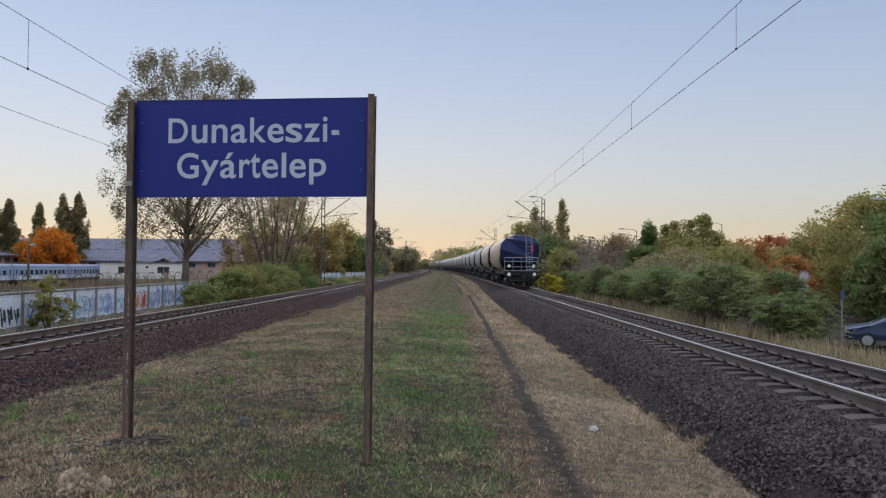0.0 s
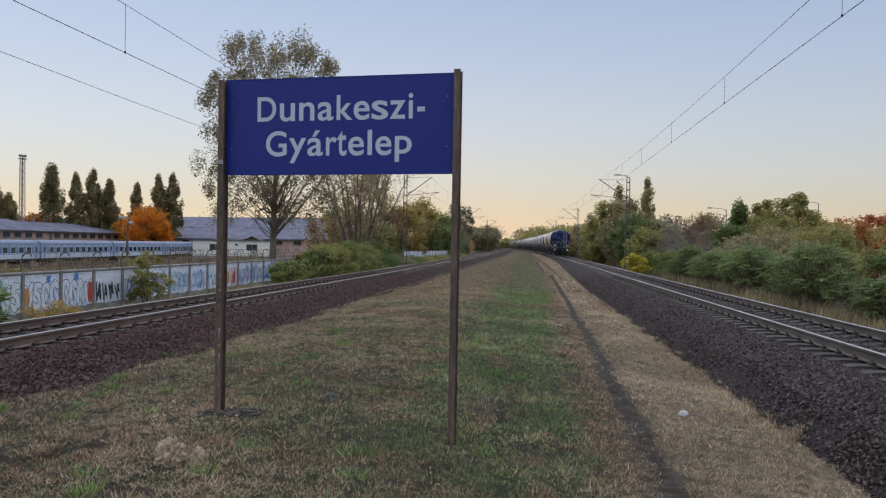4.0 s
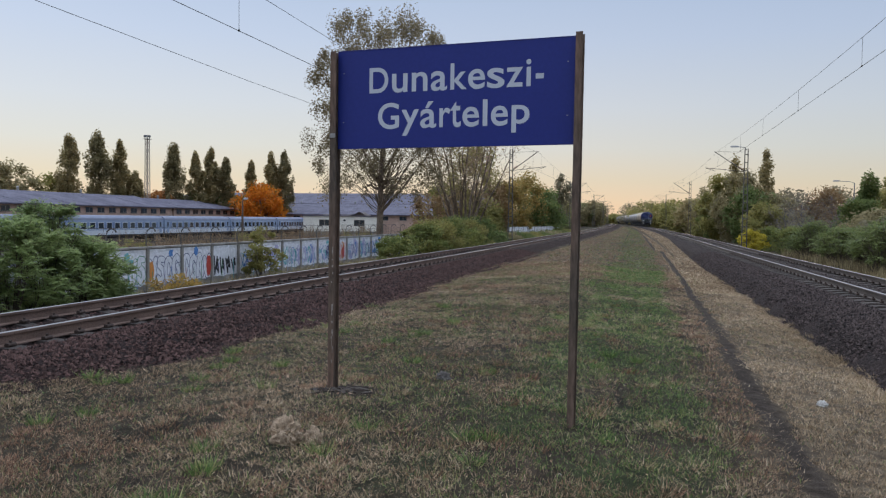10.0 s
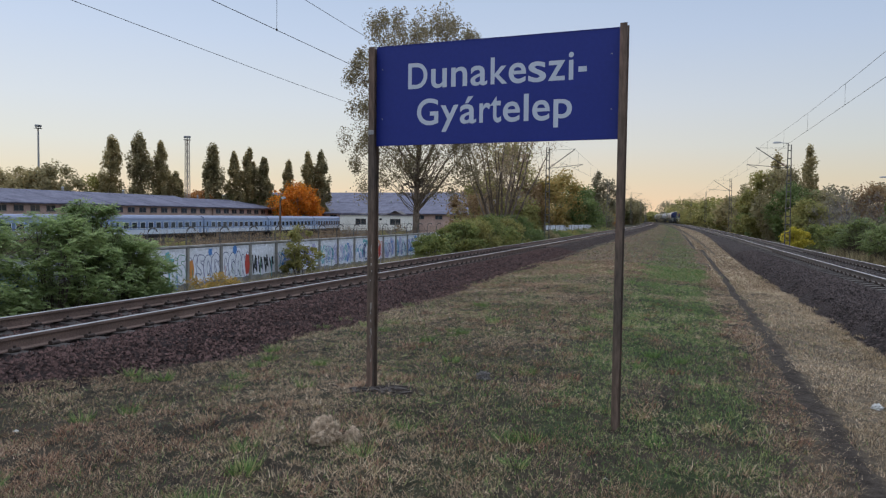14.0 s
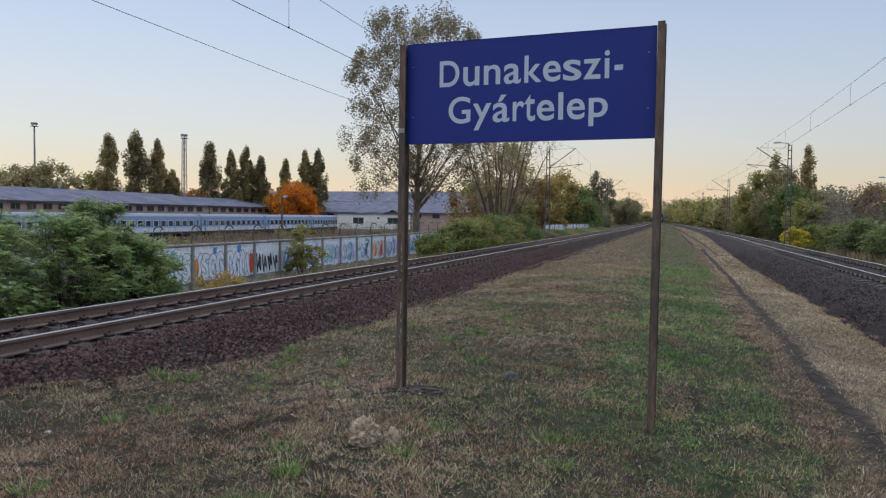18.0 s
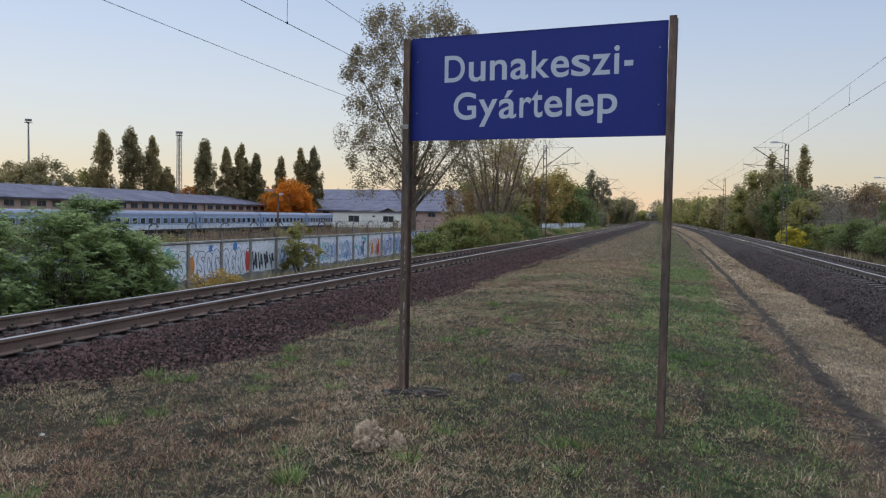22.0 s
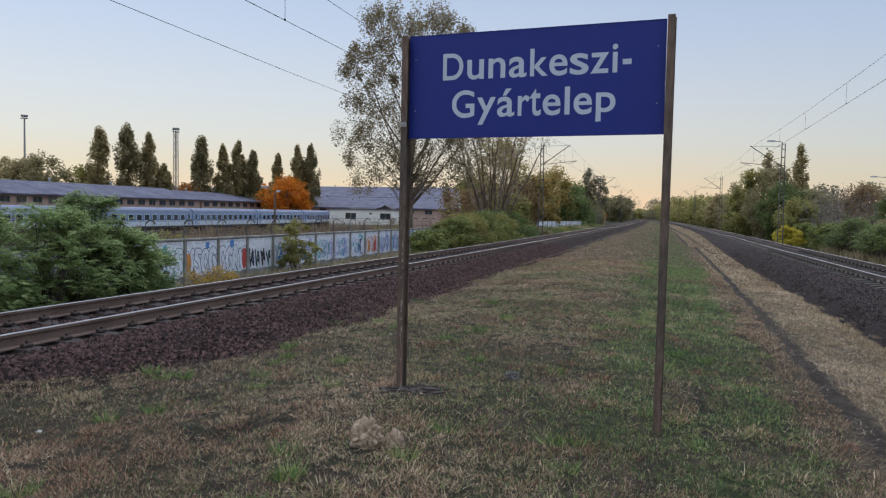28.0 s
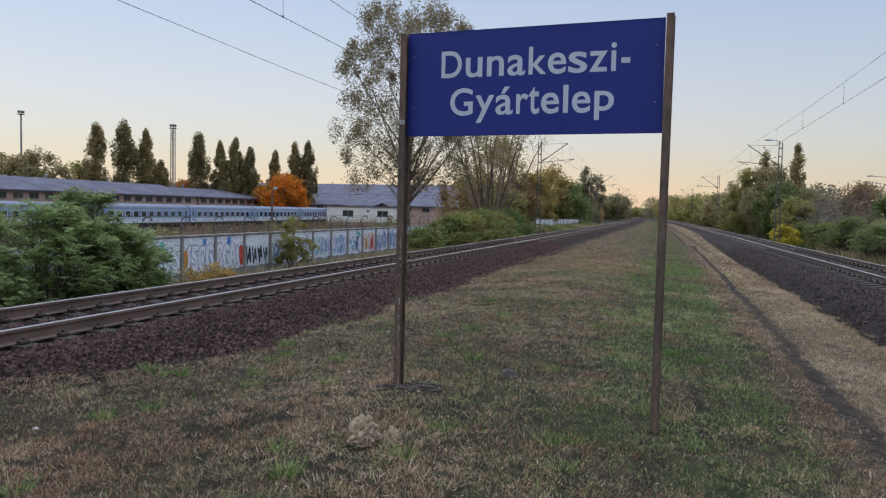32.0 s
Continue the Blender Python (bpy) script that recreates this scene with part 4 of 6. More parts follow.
tree("wall_shrub", "low yellow weeds at foot of painted wall", -15.3, 22.9, 0.8, 2.0, L_GOLD, 121, "bush", 1800, 0.06, 0.05, 0, 24, 0.16, category="shrub")

rb = random.Random(8)
for i in range(11):
    tree("weed_clump", "clump of tall brown dead weeds behind the wall", rb.uniform(-21.5, -18.5), 17.5 + 3.4 * i + rb.uniform(-1, 1), rb.uniform(1.9, 2.5), rb.uniform(2.2, 3.6), L_WEED if i % 3 else L_OLIVE, 660 + i, "bush", 1500, 0.06, 0.05, 0, 34, 0.13, limbs=24, category="weeds", group="dead weeds behind the wall")

# right side: thicket, trees, autumn colours
for i in range(14):
    yy = 25.4 + i * 2.7
    hh = float(np.interp(yy, [22, 25.4, 27, 31, 60], [0.9, 1.6, 2.3, 2.58, 2.4])) + 0.22 * math.sin(i * 1.3)
    tree("thicket_shrub", "dense green thicket of feathery-leaved saplings", 11.0 + 0.6 * math.sin(i * 2.1), yy, hh, 3.3, L_SUMAC if i % 3 else L_GREEN, 130 + i, "bush", 760, 0.14, 0.05, 0, 70, 0.13, limbs=60, category="shrub", group="thicket beside the track", feather=0.34)
    if yy > 32:
        tree("thicket_shrub", "dense green thicket of feathery-leaved saplings", 13.2 + 0.6 * math.sin(i * 1.7), yy + 3.5, hh, 3.3, L_GREEN if i % 2 else L_SUMAC, 630 + i, "bush", 420, 0.14, 0.05, 0, 56, 0.15, limbs=24, category="shrub", group="thicket beside the track", feather=0.36)
for px, py, hh, wd in ((10.8, 24.0, 1.2, 1.0),):
    tree("thicket_shrub", "low green end of the sapling thicket", px, py, hh, wd, L_SUMAC, 145 + int(py), "bush", 260, 0.14, 0.05, 0, 30, 0.15, limbs=20, category="shrub", group="thicket beside the track", feather=0.28)
for i, (px, py, hh, wd) in enumerate(((10.9, 64, 2.2, 3.2), (10.7, 68.5, 2.1, 3.0), (12.6, 72, 2.6, 3.6), (11.0, 76, 2.3, 3.4), (13.8, 66, 2.6, 3.4))):
    tree("thicket_shrub", "dark green leafy lineside shrub with yellowing tips", px, py, hh, wd, L_HEDGE, 690 + i, "bush", 6000, 0.09, 0.05, 0, 70, 0.13, limbs=30, category="shrub", group="thicket beside the track")
tree("yellow_shrub", "bright yellow autumn shrub beside mast", 8.1, 67, 1.8, 1.9, L_YELLOW, 150, "bush", 3600, 0.10, 0.05, 0, 40, 0.16, category="shrub")
tree("yellow_shrub", "bright yellow autumn shrub beside mast", 9.1, 69.5, 1.5, 1.5, L_YELLOW, 151, "bush", 3200, 0.10, 0.05, 0, 34, 0.16, category="shrub")
RIGHT_TREES = [(11.0, 104, 10.4, 3.8, L_POPLAR, "column"), (13.7, 102, 11.7, 3.3, L_POPLAR, "column"), (8.8, 103, 8.0, 5.0, L_OLIVE, "round"), (10.6, 99, 8.6, 6.2, L_DARK, "round"), (11.5, 95, 6.4, 5.5, L_GREEN, "round"), (9.6, 128, 7.4, 7, L_DARK, "round"), (8.6, 146, 6.2, 7, L_POPLAR, "round"),
               (8.6, 118, 5.4, 5.4, L_OLIVE, "round"), (9.0, 109, 5.0, 5, L_GREEN, "round"), (8.2, 168, 6.4, 8, L_OLIVE, "round"), (6.8, 195, 7, 9, L_OLIVE, "round"), (5.6, 225, 7.5, 10, L_OLIVE, "round"), (3.0, 265, 8, 12, L_OLIVE, "round"), (-1.0, 310, 9, 13, L_OLIVE, "round"), (-6, 360, 9.5, 13, L_GREY, "round"),
               (29.6, 55, 8.2, 8.4, L_OLIVE, "round"), (30.0, 49, 8.2, 8.0, L_GREEN, "round"), (34, 60, 8, 9, L_OLIVE, "round"), (26.2, 47, 4.6, 5, L_GREEN, "round"), (22.4, 90, 8.0, 3.8, L_GREEN, "column"), (25.2, 89, 8.6, 5, L_OLIVE, "round"), (28.0, 88, 9.1, 5.2, L_OLIVE, "round"), (32.3, 97, 6.6, 7, L_RUSSET, "round"), (34.6, 92, 6.4, 6.5, L_RUSSET, "round"),
               (30.4, 84, 5.6, 6, L_AMBER, "round"), (37.6, 92, 7.0, 6, L_RED, "round"), (33.4, 78, 5.6, 6, L_AMBER, "round"), (23.6, 55, 3.9, 3.6, L_RUSSET, "round"), (33.6, 66, 9.0, 8, L_AMBER, "round"), (32, 68, 7, 7, L_OLIVE, "round"), (14.5, 96, 6.2, 6, L_DARK, "round"), (17.2, 105, 7.2, 7, L_GREY, "round"), (20.6, 101, 7.0, 6.5, L_BRONZE, "round"), (12.4, 90, 4.6, 5, L_OLIVE, "round"), (18, 100, 7.0, 7, L_GREY, "twiggy"), (15.6, 88, 6.2, 6, L_GREY, "twiggy"), (13.4, 84, 5.2, 5, L_GREY, "twiggy"), (19.2, 88, 6.4, 6, L_GREY, "twiggy"),
               (21, 108, 7.4, 7, L_GREY, "twiggy"), (26, 118, 7.8, 9, L_GREY, "round"), (15.5, 115, 7.6, 7, L_GREY, "twiggy"), (14.6, 76, 3.8, 6, L_GREY, "twiggy"), (18.5, 72, 4.0, 6, L_DARK, "round"), (22, 74, 4.6, 6, L_DARK, "round"), (20, 62, 3.2, 6, L_DARK, "round"), (20.4, 84, 5.4, 5, L_GREEN, "round"), (23.5, 80, 6.0, 6, L_OLIVE, "round"), (30.4, 90, 6.2, 6, L_AMBER, "round"), (26.5, 96, 7.6, 7, L_OLIVE, "round"), (37, 76, 7.4, 7, L_OLIVE, "round"), (24, 68, 5.0, 6, L_OLIVE, "round"), (16.4, 64, 3.0, 5, L_GREY, "round"), (19, 54, 2.8, 5, L_OLIVE, "round")]
for i, (px, py, hh, wd, lf, sh) in enumerate(RIGHT_TREES):
    lab = {"L_RED": "red", "L_RUSSET": "russet"}.get(lf.name, lf.name.replace("_", " "))
    if sh == "twiggy":
        tree("lineside_tree", "bare grey autumn tree of many thin twigs", px, py, hh, wd, lf, 160 + i, "fan", 260, 0.11, 0.09, 0.04, 170, 0.10, limbs=170, bark=TWIG_GREY)
        continue
    tree("lineside_tree", "autumn tree with " + lab + " beyond the track", px, py, hh, wd, lf, 160 + i, sh, 13000 if py < 62 and wd > 5 else 9500 if py < 104 else 2800, 0.16 if py < 70 else 0.17 if py < 104 else 0.26 if py < 130 else 0.4, 0.16, 0.06, 64, 0.17)


def far_wood(name, label, xs, y0, y1, h, leaf, seed, n=9000, size=1.1):
    """Distant woods that close the view."""
    g = np.random.default_rng(seed)
    x = g.uniform(xs[0], xs[1], n)
    y = g.uniform(y0, y1, n)
    prof = np.array([h * (0.62 + 0.38 * noise.noise((a * 0.045, seed, 0)) + 0.16 * noise.noise((a * 0.21, seed, 4))) for a in x])
    z = -1.5 + prof * g.random(n) ** 0.7
    tagged(part(name, leaves(name, np.stack([x, y, z], 1), size, leaf, seed + 1), None), label, "woods", kind="stuff")


far_wood("far_woods", "distant olive and brown autumn woods on the horizon", (-70, 40), 430, 470, 10, L_OLIVE, 301, 14000, 1.3)
far_wood("far_woods", "distant grey and olive woods behind the thicket", (18, 110), 135, 160, 8.5, L_GREY, 302, 14000, 0.8)
far_wood("far_woods", "distant dark woods", (40, 120), 95, 120, 8.5, L_RUSSET, 303, 9000, 0.8)
far_wood("far_woods", "distant brown woods beyond the yard", (-330, -120), 250, 280, 9, L_OLIVE, 304, 9000, 1.3)
far_wood("far_woods", "distant brown woods beyond the trees", (-90, -22), 240, 270, 7.0, L_RUSSET, 305, 7000, 1.2)


# ---------------------------------------------------------------- painted wall
def make_wall():
    wall = thing("concrete_wall", "low prefabricated concrete wall covered in colourful graffiti", "wall", pose(-16.9, 0, 0))
    rnd = random.Random(9)
    z0, z1, step = -1.2, 0.62, 2.05
    panel = Shape().box((0, 0, 0), (0.07, step - 0.14, z1 - z0)).mesh("panel", CONCRETE)
    wash = Shape().box((0.0345, 0, 0.27), (0.006, step - 0.15, 1.22)).mesh("whitewash", PAINTED)
    post = Shape().box((0, 0, 0.02), (0.14, 0.11, z1 - z0 + 0.10), bevel=0.02).mesh("post", CONCRETE)
    cap = Shape().box((0, 0, 0), (0.12, step - 0.11, 0.09), bevel=0.02).mesh("coping", CONCRETE)
    for i in range(-9, 15):
        y = 24.675 + i * step
        p = part("panel", panel, None, wall, at=(0, y, (z0 + z1) / 2))
        part("whitewash", wash, None, p, "old whitewash")
        part("coping", cap, None, wall, at=(0, y, z1 + 0.035))
        part("post", post, None, wall, at=(0.03, y - step / 2, (z0 + z1) / 2))
        if i > -7:
            art(p, rnd, i)
        y -= step / 2
        pts = [(0.0, y, z1 + 0.1), (0.0, y, z1 + 0.45), (0.03, y + 0.02, z1 + 0.62), (0.14, y + 0.04, z1 + 0.72), (0.28, y + 0.05, z1 + 0.70), (0.34, y + 0.05, z1 + 0.60)]
        part("barb_arm", Shape().tube(pts, 0.026, 5), MAST, wall, "curved rusty arm for barbed wire")
    for k, (ox, oz) in enumerate(((0.0, 0.25), (0.0, 0.5), (0.2, 0.75))):
        part("barbed_wire", Shape().tube([(ox, 24.675 + (i - 0.5) * step, z1 + oz - 0.02 * (i % 2)) for i in range(-9, 15)], 0.008, 4, False), WIRE, wall)


def ribbon(s, pts, w, x):
    """A stroke of paint with round joints, each piece a hair above the last."""
    for j, p in enumerate(pts):
        s.add([(x + 0.00008 * j, p[0] + w / 2 * math.cos(q), p[1] + w / 2 * math.sin(q)) for q in np.linspace(0, 5.5, 8)], [tuple(range(8))])
    for j, (a, b) in enumerate(zip(pts, pts[1:])):
        d = Vector((b[0] - a[0], b[1] - a[1]))
        if d.length < 1e-6:
            continue
        n = Vector((-d.y, d.x)).normalized() * w / 2
        q = [(a[0] + n.x, a[1] + n.y), (b[0] + n.x, b[1] + n.y), (b[0] - n.x, b[1] - n.y), (a[0] - n.x, a[1] - n.y)]
        s.add([(x + 0.00004 + 0.00008 * j, *p) for p in q], [(0, 1, 2, 3)])


def blob(s, cy, cz, ry, rz, x, rnd, k=18):
    ph = rnd.uniform(0, 6)
    pts = [(x, cy + ry * math.cos(2 * math.pi * i / k) * (1 + 0.13 * math.sin(3 * i + ph)), cz + rz * math.sin(2 * math.pi * i / k) * (1 + 0.13 * math.cos(2 * i + ph))) for i in range(k)]
    s.add(pts, [tuple(range(k))])


def art(panel, rnd, i):
    """Spray paint on one panel: fields of colour, fat outlined letters as plain shapes, drips."""
    fields = {-1: "teal", 0: "white", 1: "white", 2: "white", 3: "white", 4: "lilac", 5: "white", 6: "white", 7: "teal", 8: "pink", 9: "lilac", 10: "lilac", 11: "blue"}
    col = fields.get(i, rnd.choice(["white", "lilac", "blue"]))
    top = i in (0, 1)
    s = Shape()
    n = 26
    s.add([(0.0379, 0.93 * max(-1, min(1, 1.25 * math.cos(2 * math.pi * k / n))) * rnd.uniform(0.94, 1.0), 0.20 + 0.60 * max(-1, min(1, 1.3 * math.sin(2 * math.pi * k / n))) * rnd.uniform(0.88, 1.0)) for k in range(n)], [tuple(range(n))])
    part("spray_field", s, SPRAY["white"], panel, "rolled white ground coat")
    for k in range(6):
        s = Shape()
        blob(s, rnd.uniform(-0.7, 0.7), rnd.uniform(0.45, 0.8) if top else rnd.uniform(-0.2, 0.75), rnd.uniform(0.12, 0.3), rnd.uniform(0.08, 0.2), 0.0385 + 0.0003 * k, rnd)
        part("spray_field", s, SPRAY[col if k % 3 else "blue" if top and k == 3 else rnd.choice(["lilac", "white", col])], panel, "cloud of spray paint")
    x = 0.0412
    if i in (0, 1, -1, -2):
        # fat rounded letters that run into one another: a dark edge, then the pale filling
        kinds = [
            [[(math.cos(q) * 0.17, math.sin(q) * 0.27) for q in np.linspace(0.3, 6.0, 12)]],
            [[(0.14, 0.20), (0.02, 0.30), (-0.13, 0.20), (-0.16, -0.02), (-0.08, -0.24), (0.08, -0.27), (0.15, -0.10), (0.05, 0.05)]],
            [[(-0.17, -0.26), (-0.15, 0.05), (-0.05, 0.28), (0.06, 0.10), (0.02, -0.12), (0.12, -0.27), (0.18, 0.02)]],
            [[(-0.16, 0.22), (-0.10, -0.10), (0.0, -0.27), (0.10, -0.08), (0.04, 0.14), (0.14, 0.28)]],
            [[(-0.15, -0.20), (-0.02, -0.29), (0.14, -0.18), (0.08, 0.0), (-0.10, 0.10), (-0.06, 0.27), (0.12, 0.25)]],
        ]
        for k in range(4):
            cy, cz = -0.70 + 0.46 * k, 0.14 + 0.05 * math.sin(3 * k + i)
            strokes = [[(cy + py * 1.15, cz + pz * 1.4) for py, pz in st] for st in kinds[(k + 2 * i + 8) % 5]]
            for name, wide, off, paint in (("spray_outline", 0.245, 0.0, SPRAY["navy"] if i >= 0 else SPRAY["green"]), ("spray_letter", 0.19, 0.00125, SPRAY["white"])):
                s = Shape()
                for st in strokes:
                    ribbon(s, st, wide, x + off + 0.0025 * k)
                part(name, s, paint, panel, "fat bubble lettering shape")
    elif i == 2:
        for k in range(4):
            cy = -0.68 + 0.44 * k
            pts = [(cy - 0.14, 0.45 - 0.06 * k), (cy - 0.10 + 0.05 * k, -0.25), (cy + 0.08, 0.42 - 0.10 * (k % 2)), (cy + 0.18, -0.2 + 0.08 * k), (cy + 0.02, 0.05 * k), (cy + 0.15 - 0.1 * (k % 3), 0.3)]
            s = Shape()
            ribbon(s, pts, 0.085, x + 0.0008 * k)
            part("spray_outline", s, BLACK, panel, "jagged black spray lettering shape")
    else:
        for k in range(13):
            cy = -0.78 + 0.13 * k + rnd.uniform(-0.05, 0.05)
            hgt, ph = rnd.uniform(0.25, 0.5), rnd.uniform(0, 6)
            pts = [(cy + rnd.uniform(0.08, 0.2) * math.sin(a * 2.3 + ph), 0.2 + hgt * math.cos(a * 1.3 + ph * 1.7)) for a in np.linspace(0, 4.5, 10)]
            s = Shape()
            ribbon(s, pts, rnd.choice([0.022, 0.03, 0.03, 0.045, 0.08]), x + 0.0010 * k)
            part("spray_scribble", s, SPRAY[rnd.choice({7: ["navy", "white", "blue"], 8: ["red", "orange", "white"]}.get(i, ["navy", "lilac", "blue", "lilac", "teal"]))], panel, "loose spray scribble")
    for at, colour in {0: ((-0.82, "orange"),), 1: ((0.8, "red"),), 8: ((-0.4, "orange"), (0.5, "red"))}.get(i, ()):
        s = Shape()
        blob(s, at, 0.12, 0.17, 0.42 if i == 1 else 0.35, 0.0540, rnd)
        part("spray_accent", s, SPRAY[colour], panel, colour + " spray accent")
    for _ in range(3):
        s = Shape()
        y = rnd.uniform(-0.85, 0.85)
        ribbon(s, [(y, rnd.uniform(-0.1, 0.4)), (y + rnd.uniform(-0.03, 0.03), rnd.uniform(-0.6, -0.35))], rnd.uniform(0.02, 0.05), 0.0550)
        part("drip", s, SPRAY[rnd.choice(["teal", "blue", "lilac", "green", "pink"])], panel, "paint drip")


make_wall()


far_wall = thing("precast_wall", "pale precast concrete wall up the line", "wall", pose(-13.6, 0, 0))
bay = Shape().box((0, 0, 0), (0.1, 3.0, 1.9)).mesh("panel", PAINTED)
pil = Shape().box((0, 0, 0), (0.22, 0.2, 2.0), bevel=0.03).mesh("post", CONCRETE)
for k in range(15):
    part("panel", bay, None, far_wall, at=(-0.01 * k, 79.5 + 3.2 * k, 0.05 - 0.016 * k))
    part("post", pil, None, far_wall, at=(-0.01 * k, 77.9 + 3.2 * k, 0.06 - 0.016 * k))


# ---------------------------------------------------------------- coaches in the yard
COACH_BLUE = mat("coach_blue", (0.15, 0.215, 0.36), 0.45, var=0.12, scale=0.6, fine=8, bump=0.02)
COACH_PALE = mat("coach_pale_blue", (0.26, 0.33, 0.46), 0.5, var=0.12, scale=0.6, fine=8, bump=0.02)
COACH_WHITE = mat("coach_white", (0.56, 0.59, 0.64), 0.5, var=0.1, scale=0.6, fine=8, bump=0.02)
COACH_ROOF = mat("coach_roof", (0.17, 0.19, 0.26), 0.6, var=0.15, scale=0.8, fine=10)
DARK = mat("underframe_black", (0.03, 0.03, 0.032), 0.8, var=0.3)
GLASS = mat("dark_window_glass", (0.03, 0.04, 0.05), 0.08, var=0.1, bump=0.0, spec=0.6)


def make_coach(m):
    c = thing("passenger_coach", "pale blue and white passenger coach standing in yard", "railway coach", m, "coaches in the yard")
    L, W = 24.2, 2.85
    prof = [(-W / 2, 0.95), (W / 2, 0.95), (W / 2 + 0.02, 1.8), (W / 2, 3.2), (W / 2 - 0.15, 3.5), (-W / 2 + 0.15, 3.5), (-W / 2, 3.2), (-W / 2 - 0.02, 1.8)]
    part("body", Shape().loft([[(x, y, z) for x, z in prof] for y in (-L / 2, L / 2)]), COACH_PALE, c)
    rp = [(-W / 2, 3.2), (-W / 2 + 0.12, 3.55), (-0.9, 3.85), (0, 3.98), (0.9, 3.85), (W / 2 - 0.12, 3.55), (W / 2, 3.2)]
    part("roof", Shape().loft([[(x * 1.01, y, z + 0.012) for x, z in rp] for y in (-L / 2 + 0.02, L / 2 - 0.02)], closed=True), COACH_ROOF, c, "grey-blue curved roof")
    part("skirt_band", Shape().box((W / 2 + 0.012, 0, 1.32), (0.03, L - 0.1, 0.70)), COACH_WHITE, c, "white lower band")
    part("window_band", Shape().box((W / 2 + 0.014, 0, 2.38), (0.02, L - 3.4, 0.98)), COACH_BLUE, c, "blue band along the windows")
    pane = Shape().box((0, 0, 0), (0.02, 1.22, 0.92)).mesh("pane", GLASS)
    fr = Shape()
    for dy, dz, sy, sz in ((0, 0.50, 1.4, 0.09), (0, -0.50, 1.4, 0.09), (-0.655, 0, 0.10, 0.92), (0.655, 0, 0.10, 0.92)):
        fr.box((0, dy, dz), (0.03, sy, sz))
    fr = fr.mesh("window_frame", COACH_WHITE)
    for k in range(10):
        y = -L / 2 + 2.9 + k * 2.04
        w = part("window_frame", fr, None, c, "white window frame", at=(W / 2 + 0.03, y, 2.36))
        part("pane", pane, None, w, at=(-0.004, 0, 0))
    for y in (-L / 2 + 0.9, L / 2 - 0.9):
        d = part("door", Shape().box((W / 2 + 0.015, y, 2.1), (0.03, 0.8, 2.1), bevel=0.01), COACH_PALE, c, "entrance door")
        part("pane", Shape().box((W / 2 + 0.034, y, 2.5), (0.02, 0.45, 0.8)), GLASS, d)
        part("gangway", Shape().box((0, math.copysign(L / 2 + 0.12, y), 2.1), (1.5, 0.24, 2.2), bevel=0.1), DARK, c, "black rubber gangway")
        b = Shape().box((0, y * 0.78, 0.55), (2.0, 2.9, 0.4))
        for o in (-1.25, 1.25):
            b.tube([(-0.85, y * 0.78 + o, 0.46), (0.85, y * 0.78 + o, 0.46)], 0.46, 14)
        part("bogie", b, DARK, c)
    part("underframe", Shape().box((0, 0, 0.78), (2.4, L - 1, 0.34)).box((0, 1, 0.5), (2.2, 5, 0.35)), DARK, c)
    return c


# the row stands on a siding that bends a little away from the line
cx, cy, ang, COACH_Z = -82.7, 106.9, 3.1, -2.33
first = make_coach(pose(cx, cy, COACH_Z, 0, 0, ang))
copy_thing(first, pose(cx + 24.75 * math.sin(radians(ang)), cy - 24.75 * math.cos(radians(ang)), COACH_Z, 0, 0, ang))
for k in range(1, 5):
    turn = ang + (0, 1.0, 3.5, 6.5)[k - 1]
    mid = radians((ang + turn) / 2)
    cx, cy, ang = cx - 24.75 * math.sin(mid), cy + 24.75 * math.cos(mid), turn
    if k < 4:
        copy_thing(first, pose(cx, cy, COACH_Z, 0, 0, ang))


# ---------------------------------------------------------------- workshop halls
HALL_ROOF = mat("hall_roof_sheet", (0.135, 0.128, 0.162), 0.9, var=0.3, scale=0.35, fine=2.2, bump=0.3, bump_dist=0.05, col2=(0.085, 0.08, 0.105), spec=0.15)
HALL_WALL = mat("hall_brick_render", (0.50, 0.34, 0.27), 0.9, var=0.2, scale=0.6, fine=6)
HOUSE_WALL = mat("cream_render", (0.74, 0.70, 0.62), 0.9, var=0.12, scale=0.5, fine=8)


